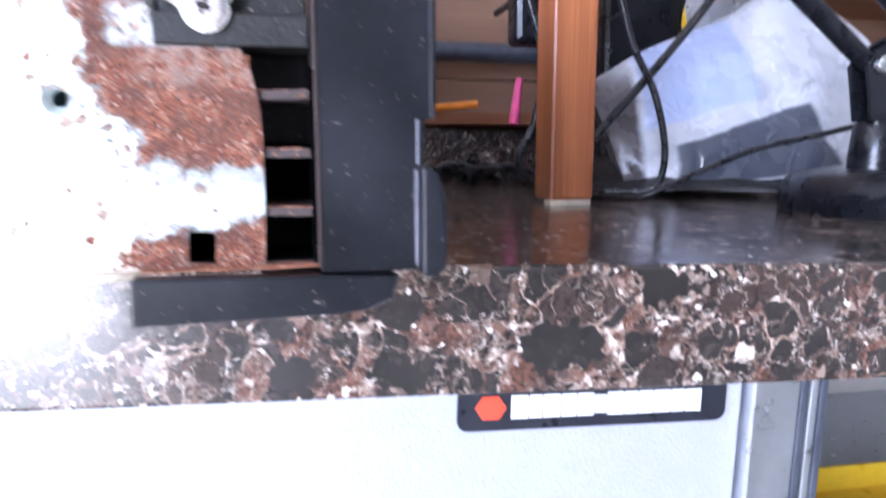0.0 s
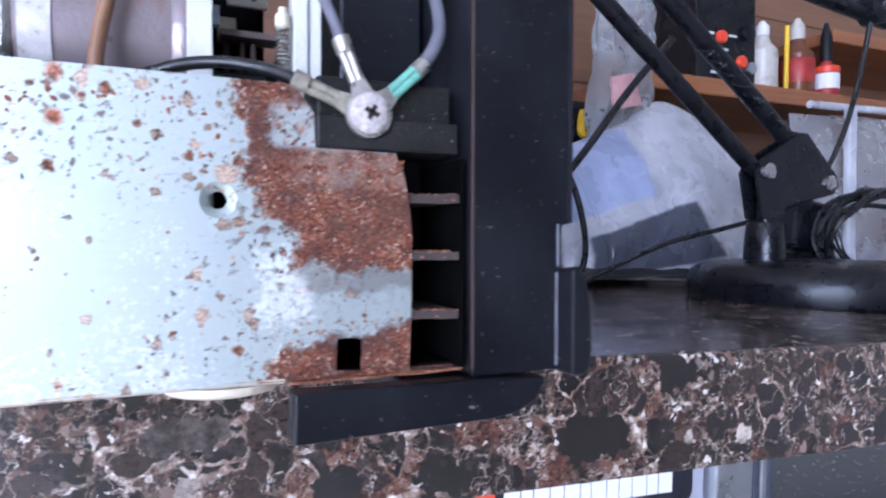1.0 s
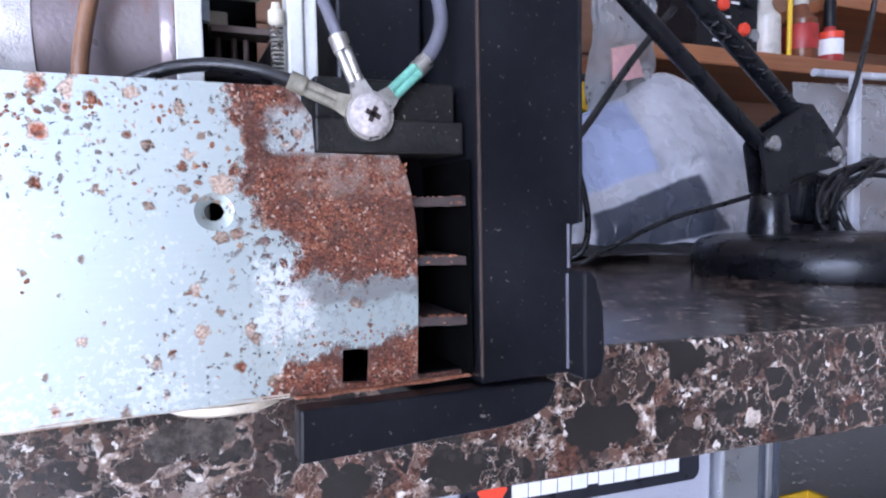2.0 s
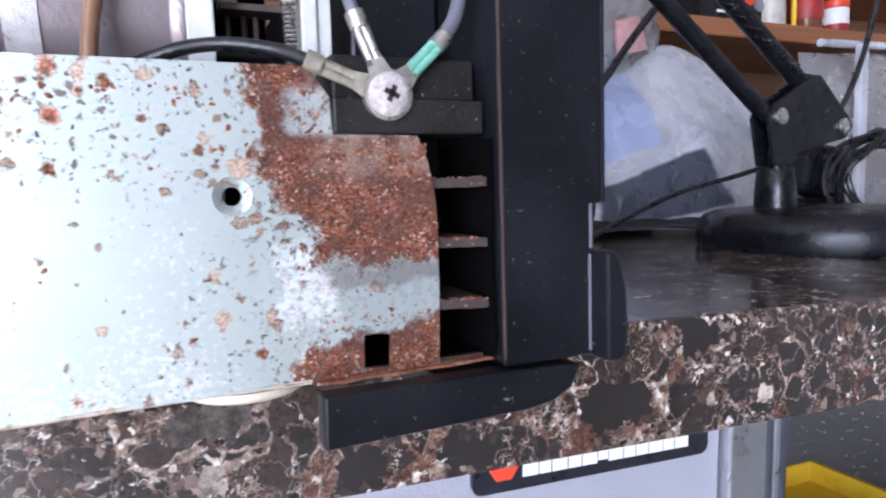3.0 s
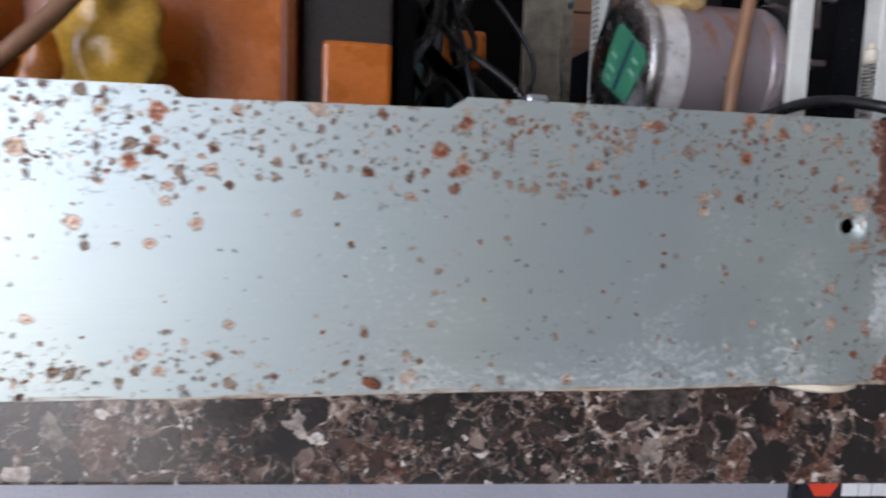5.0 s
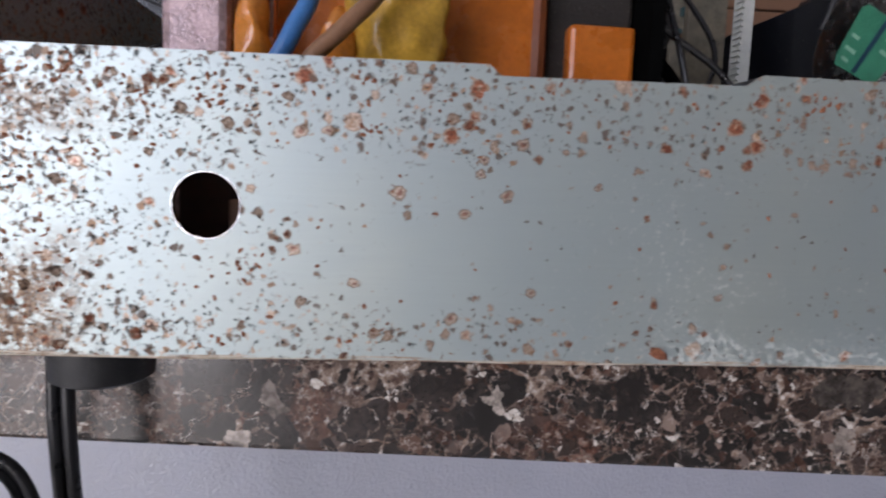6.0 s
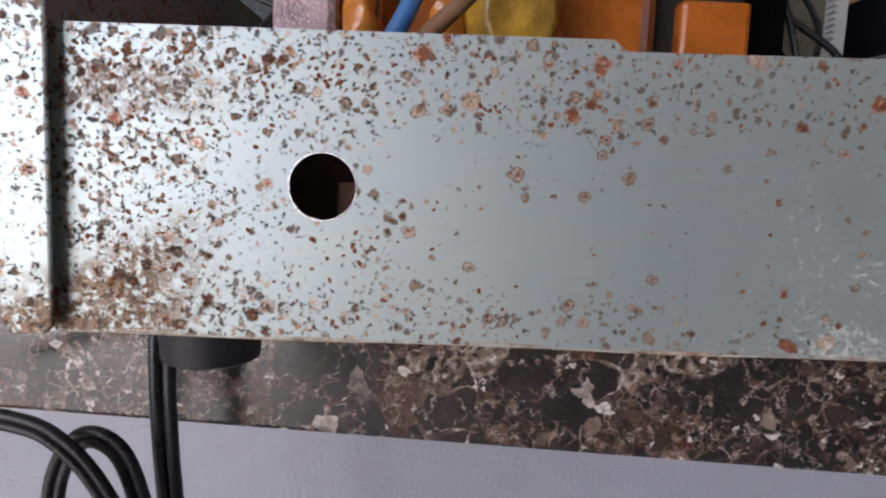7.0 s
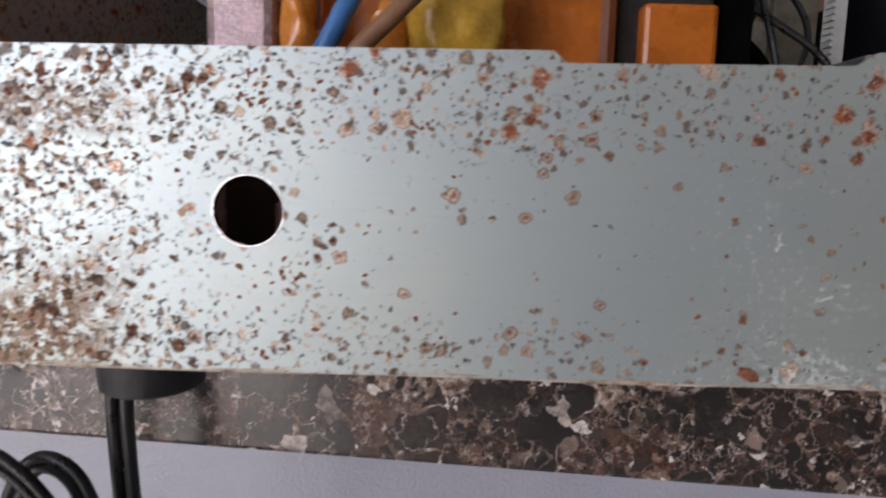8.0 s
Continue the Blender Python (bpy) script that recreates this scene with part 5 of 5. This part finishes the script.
def drape(lower, upper, cuts, depth, amount, scale, seed):
    """A crumpled, pillow-like sack between a lower and an upper line."""
    lo, hi = smooth_path(lower, 12), smooth_path(upper, 12)
    pick = lambda line, u: line[min(int(u * (len(line) - 1)), len(line) - 1)]
    bm = bmesh.new()
    rows = {}
    for s in (0, 1):
        for i in range(cuts + 1):
            for j in range(cuts + 1):
                u, v = i / cuts, j / cuts
                p = pick(lo, u).lerp(pick(hi, u), v)
                fat = max(0.0, math.sin(math.pi * u) * math.sin(math.pi * (0.08 + 0.92 * v))) ** 0.5
                p = p + Vector((0, (1 if s else -1) * (0.001 + depth / 2 * fat), 0))
                k = p * scale + Vector((seed, s * 3.1, seed))
                ridge = abs(noise.noise(k * 0.8)) + 0.5 * abs(noise.noise(k * 1.9))
                p += Vector((0, -amount * 1.6 * ridge * fat, 0)) + 0.35 * amount * noise.noise_vector(k * 1.3)
                p.z = max(p.z, top_at(p.x) + 0.001)
                rows[s, i, j] = bm.verts.new(p)
    for s in (0, 1):
        for i in range(cuts):
            for j in range(cuts):
                bm.faces.new((rows[s, i, j], rows[s, i + 1, j], rows[s, i + 1, j + 1], rows[s, i, j + 1]))
    for i in range(cuts):
        for p, q in (((i, 0), (i + 1, 0)), ((i, cuts), (i + 1, cuts)), ((0, i), (0, i + 1)), ((cuts, i), (cuts, i + 1))):
            bm.faces.new((rows[(0, *p)], rows[(0, *q)], rows[(1, *q)], rows[(1, *p)]))
    return bm


bag = thing("plastic_bag", "crumpled milky plastic bag with pale blue and navy contents", "bag")
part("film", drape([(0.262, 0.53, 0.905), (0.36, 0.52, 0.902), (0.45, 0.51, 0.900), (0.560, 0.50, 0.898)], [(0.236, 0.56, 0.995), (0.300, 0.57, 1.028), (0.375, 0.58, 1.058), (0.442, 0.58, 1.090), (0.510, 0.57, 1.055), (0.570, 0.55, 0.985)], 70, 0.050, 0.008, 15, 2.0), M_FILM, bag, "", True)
part("upper_film", drape([(0.350, 0.59, 1.045), (0.39, 0.59, 1.06), (0.437, 0.59, 1.07)], [(0.372, 0.60, 1.215), (0.41, 0.60, 1.215), (0.446, 0.60, 1.215)], 30, 0.03, 0.014, 34, 12.0), M_TUB, bag, "clear film with pink print", True)
part("print_patch", sheet([(0.356, 0.556, 1.070), (0.392, 0.556, 1.078), (0.388, 0.564, 1.112), (0.360, 0.564, 1.105)], 10, 0.006, 0.004, 40, 1.0), plain("pink_print", (0.62, 0.36, 0.36), 0.35), bag, "", True)
tray = thing("black_tray", "flat black crumpled cloth on the worktop", "cloth")
part("cloth", sheet([(0.215, 0.50, TOP + 0.002), (0.480, 0.475, TOP + 0.002), (0.470, 0.56, TOP + 0.034), (0.215, 0.62, TOP + 0.026)], 24, 0.016, 0.006, 30, 4.0), M_RUBBER, tray, "", True)
tub = thing("plastic_tub", "clear plastic tub with folded lid", "tub")
part("wall", sheet([(0.560, 0.50, 0.904), (0.760, 0.50, 0.904), (0.770, 0.53, 1.086), (0.575, 0.53, 1.080)], 24, 0.050, 0.006, 14, 6.0), M_TUB, tub, "", True)
part("rim", rod((0.566, 0.500, 1.083), (0.775, 0.505, 1.089), 0.004), M_FILM, tub, "", True)
part("corner_band", box(0.598, 0.610, 0.478, 0.486, 0.904, 1.080), M_FILM, tub, "", bevel=0.002)

# loose leads behind the post
leads = thing("loose_leads", "tangle of black leads hanging behind the post", "cable")
part("lead", tube([(0.205, 0.47, 1.165), (0.215, 0.470, 1.080), (0.232, 0.472, 1.020), (0.255, 0.474, 0.980), (0.268, 0.478, 0.935), (0.262, 0.485, 0.9085), (0.230, 0.50, 0.9055)], 0.0027, 10), M_CABLE, leads, "", True)
part("lead", tube([(0.380, 0.50, 1.128), (0.330, 0.50, 1.075), (0.280, 0.50, 1.015), (0.225, 0.50, 0.955), (0.21, 0.52, 0.930)], 0.0034, 10), M_CABLE, leads, "", True)
part("lead", tube([(0.195, 0.60, 1.08), (0.212, 0.60, 1.02), (0.205, 0.60, 0.965), (0.190, 0.60, 0.930), (0.205, 0.60, 0.9065), (0.225, 0.60, 0.93), (0.214, 0.60, 0.97)], 0.004, 10), M_CABLE, leads, "", True)
part("lead", tube([(0.222, 0.605, 1.08), (0.217, 0.605, 1.01), (0.225, 0.605, 0.955), (0.238, 0.605, 0.909), (0.27, 0.60, 0.9066)], 0.0045, 10), M_CABLE, leads, "", True)
heap = thing("cable_heap", "dark heap of cables along the back of the bench", "cable")
for k in range(22):
    rng = random.Random(50 + k)
    x, y = rng.uniform(0.10, 0.34), rng.uniform(0.60, 0.74)
    pts = [(x + i * 0.022 + rng.uniform(-0.01, 0.01), y + rng.uniform(-0.02, 0.02), top_at(x) + 0.005 + (0 if i in (0, 4) else rng.uniform(0.0, 0.018))) for i in range(5)]
    part("strand", tube(pts, rng.uniform(0.0028, 0.0042), 8), M_CABLE, heap, smooth=True)
powerbox = thing("power_block", "black power block with leads hung behind the post", "power block")
part("case", box(0.185, 0.262, 0.60, 0.63, 1.035, 1.125), M_LAMP, powerbox, bevel=0.006)
part("hook", rod((0.222, 0.63, 1.10), (0.222, 0.79, 1.10), 0.004), M_LAMP, powerbox)

# ---- along the back wall ----
back = thing("backboard", "tan wooden backboard fixed to the wall", "board")
for k in range(5):
    part("plank", box(-1.2, 1.6, 0.835 + 0.0008 * (k % 2), 0.8595, 0.88 + 0.148 * k, 1.0265 + 0.148 * k), M_PLY, back, bevel=0.002)
rail = thing("grey_rail", "grey metal rail running along the backboard", "rail")
part("tube", rod((-0.6, 0.80, 1.058), (0.40, 0.80, 1.055), 0.012), M_DARKALU, rail, "", True)
for x in (-0.5, 0.05, 0.36):
    part("clip", box(x, x + 0.02, 0.80, 0.8349, 1.045, 1.07), M_DARKALU, rail)
shelf = thing("wall_shelf", "varnished brown wooden shelf board with small bottles", "shelf")
part("board", box(0.46, 1.5, 0.640, 0.8349, 1.122, 1.144), M_SHELF, shelf, bevel=0.002)
part("upper_board", box(0.83, 1.5, 0.66, 0.8349, 1.226, 1.244), M_SHELF, shelf, bevel=0.002)
part("bracket", box(0.50, 0.52, 0.68, 0.8349, 1.05, 1.1215), M_SHELF, shelf)
part("bracket", box(1.30, 1.32, 0.68, 0.8349, 1.05, 1.1215), M_SHELF, shelf)
psu = thing("bench_power_supply", "black bench power supply with red knobs on the shelf", "power supply")
part("case", box(0.572, 0.676, 0.662, 0.80, 1.1445, 1.30), M_LAMP, psu, bevel=0.003)
for x, z in ((0.612, 1.205), (0.648, 1.176)):
    knob = part("red_knob", lathe([(0.0085, 0.0), (0.0085, -0.004), (0.0070, -0.006), (0.003, -0.0065)], (x, 0.662, z), 24, "Y"), M_RED, psu, "red knob", True)
part("dial", lathe([(0.011, 0.0), (0.011, -0.008), (0.008, -0.010)], (0.655, 0.662, 1.215), 24, "Y"), M_BLACK, psu, "", True)
part("ring", lathe([(0.006, 0.0), (0.008, 0.0), (0.008, -0.003), (0.006, -0.003)], (0.667, 0.662, 1.170), 24, "Y"), M_ALU, psu, "", True)
for x0, x1, z in ((0.585, 0.600, 1.207), (0.626, 0.640, 1.207), (0.590, 0.625, 1.188), (0.595, 0.635, 1.157)):
    part("print_bar", box(x0, x1, 0.6605, 0.6615, z, z + 0.003), M_PAPER, psu)


def bottle(x, y, r, h, body, cap, cap_h, label, colour=None):
    t = thing("bottle", label, "bottle", "small bottles on the shelf")
    part("body", lathe([(r * 0.9, 0.0), (r, 0.004), (r, h * 0.72), (r * 0.55, h * 0.86), (r * 0.42, h)], (x, y, 1.1442), 28), body, t, "", True)
    part("cap", lathe([(r * 0.45, 0.0), (r * 0.45, cap_h * 0.6), (r * 0.16, cap_h)], (x, y, 1.1443 + h), 20), cap, t, "", True)
    if colour:
        part("label_band", lathe([(r * 1.01, 0.0), (r * 1.03, 0.001), (r * 1.03, h * 0.42), (r * 1.01, h * 0.43)], (x, y, 1.1442 + h * 0.2), 28), colour, t, "", True)
    return t


bottle(0.697, 0.67, 0.020, 0.075, M_CLEARPLASTIC, M_PAPER, 0.02, "frosted stack of clear plastic pots")
bottle(0.766, 0.67, 0.022, 0.078, M_BROWNGLASS, M_CLEARPLASTIC, 0.030, "brown bottle with red label", M_DULLRED)
white_bottle = bottle(0.812, 0.66, 0.017, 0.050, M_DULLRED, M_BLACK, 0.055, "small red bottle with white label and black nozzle", M_PAPER)
part("red_band", lathe([(0.0174, 0.0), (0.0178, 0.0005), (0.0178, 0.008), (0.0174, 0.0085)], (0.812, 0.66, 1.1442 + 0.0330), 28), M_RED, white_bottle, "red band over the label", True)
pen = thing("marker_pen", "yellow marker pen standing on the shelf", "pen")
part("barrel", rod((0.731, 0.66, 1.1442), (0.733, 0.66, 1.235), 0.0035), M_BIN, pen, "", True)
strip = thing("orange_driver", "orange screwdriver lying against the wall", "screwdriver")
part("shaft", rod((0.140, 0.765, 0.987), (0.192, 0.765, 0.992), 0.0045), plain("orange_plastic", (0.75, 0.25, 0.02), 0.4), strip, "", True)
part("ledge", box(0.12, 0.42, 0.752, 0.8349, 0.9685, 0.9815), M_SHELF, strip)
tag = thing("pink_tag", "pink plastic tag among the leads", "tag")
part("tag", rod((0.229, 0.74, 0.968), (0.237, 0.745, 1.020), 0.006, 0.004), M_PINK, tag, "", True)
plug = thing("wall_plug", "grey plug adapter hanging on the backboard", "plug")
part("case", box(0.412, 0.455, 0.775, 0.8349, 1.122, 1.175), M_GREYW, plug, bevel=0.004)
part("lead", tube([(0.432, 0.785, 1.175), (0.430, 0.79, 1.23), (0.434, 0.80, 1.30)], 0.003, 8), M_CABLE, plug, "", True)
darkbox = thing("equipment_case", "dark equipment case at the back of the bench", "case")
part("case", box(0.300, 0.500, 0.66, 0.76, top_at(0.300), 1.104), M_LAMP, darkbox, bevel=0.006)
part("clip", tube([(0.392, 0.654, 1.090), (0.389, 0.654, 1.076), (0.390, 0.654, 1.064), (0.398, 0.654, 1.062)], 0.005, 8), M_BIN, darkbox, "yellow clip", True)

# made-up box that keeps the background left of the chassis black
unit = thing("black_filler_box", "plain black box added as dark background behind the chassis", "cabinet")
part("case", box(-0.72, -0.285, 0.47, 0.74, top_at(-0.72) + 0.0005, 1.24), M_LAMP, unit, bevel=0.006)
part("plinth", box(-0.715, -0.290, 0.466, 0.4695, top_at(-0.72) + 0.0005, 0.928), M_BLACKDUST, unit, "", bevel=0.001)

# long-nosed tool hung on the case behind the post
tool = thing("hand_tool", "black long-handled hand tool with a red grip leaning on the case", "tool")
for k, dx in enumerate((0.0, 0.0135)):
    part("handle", tube([(0.303 + dx, 0.652, 1.1075), (0.306 + dx, 0.650, 1.135), (0.312 + dx, 0.648, 1.165), (0.320 + dx, 0.648, 1.200), (0.327 + dx * 0.6, 0.650, 1.260)], 0.0048, 12), M_CABLE if k else M_RUBBER, tool, "black sleeved handle", True)
part("grip", rod((0.2995, 0.646, 1.1130), (0.3035, 0.645, 1.1460), 0.0042, 0.0036), M_DULLRED, tool, "red grip band", True)
part("pivot", lathe([(0.010, 0.0), (0.010, -0.008), (0.007, -0.010)], (0.330, 0.654, 1.262), 24, "Y"), M_BLACK, tool, "", True)
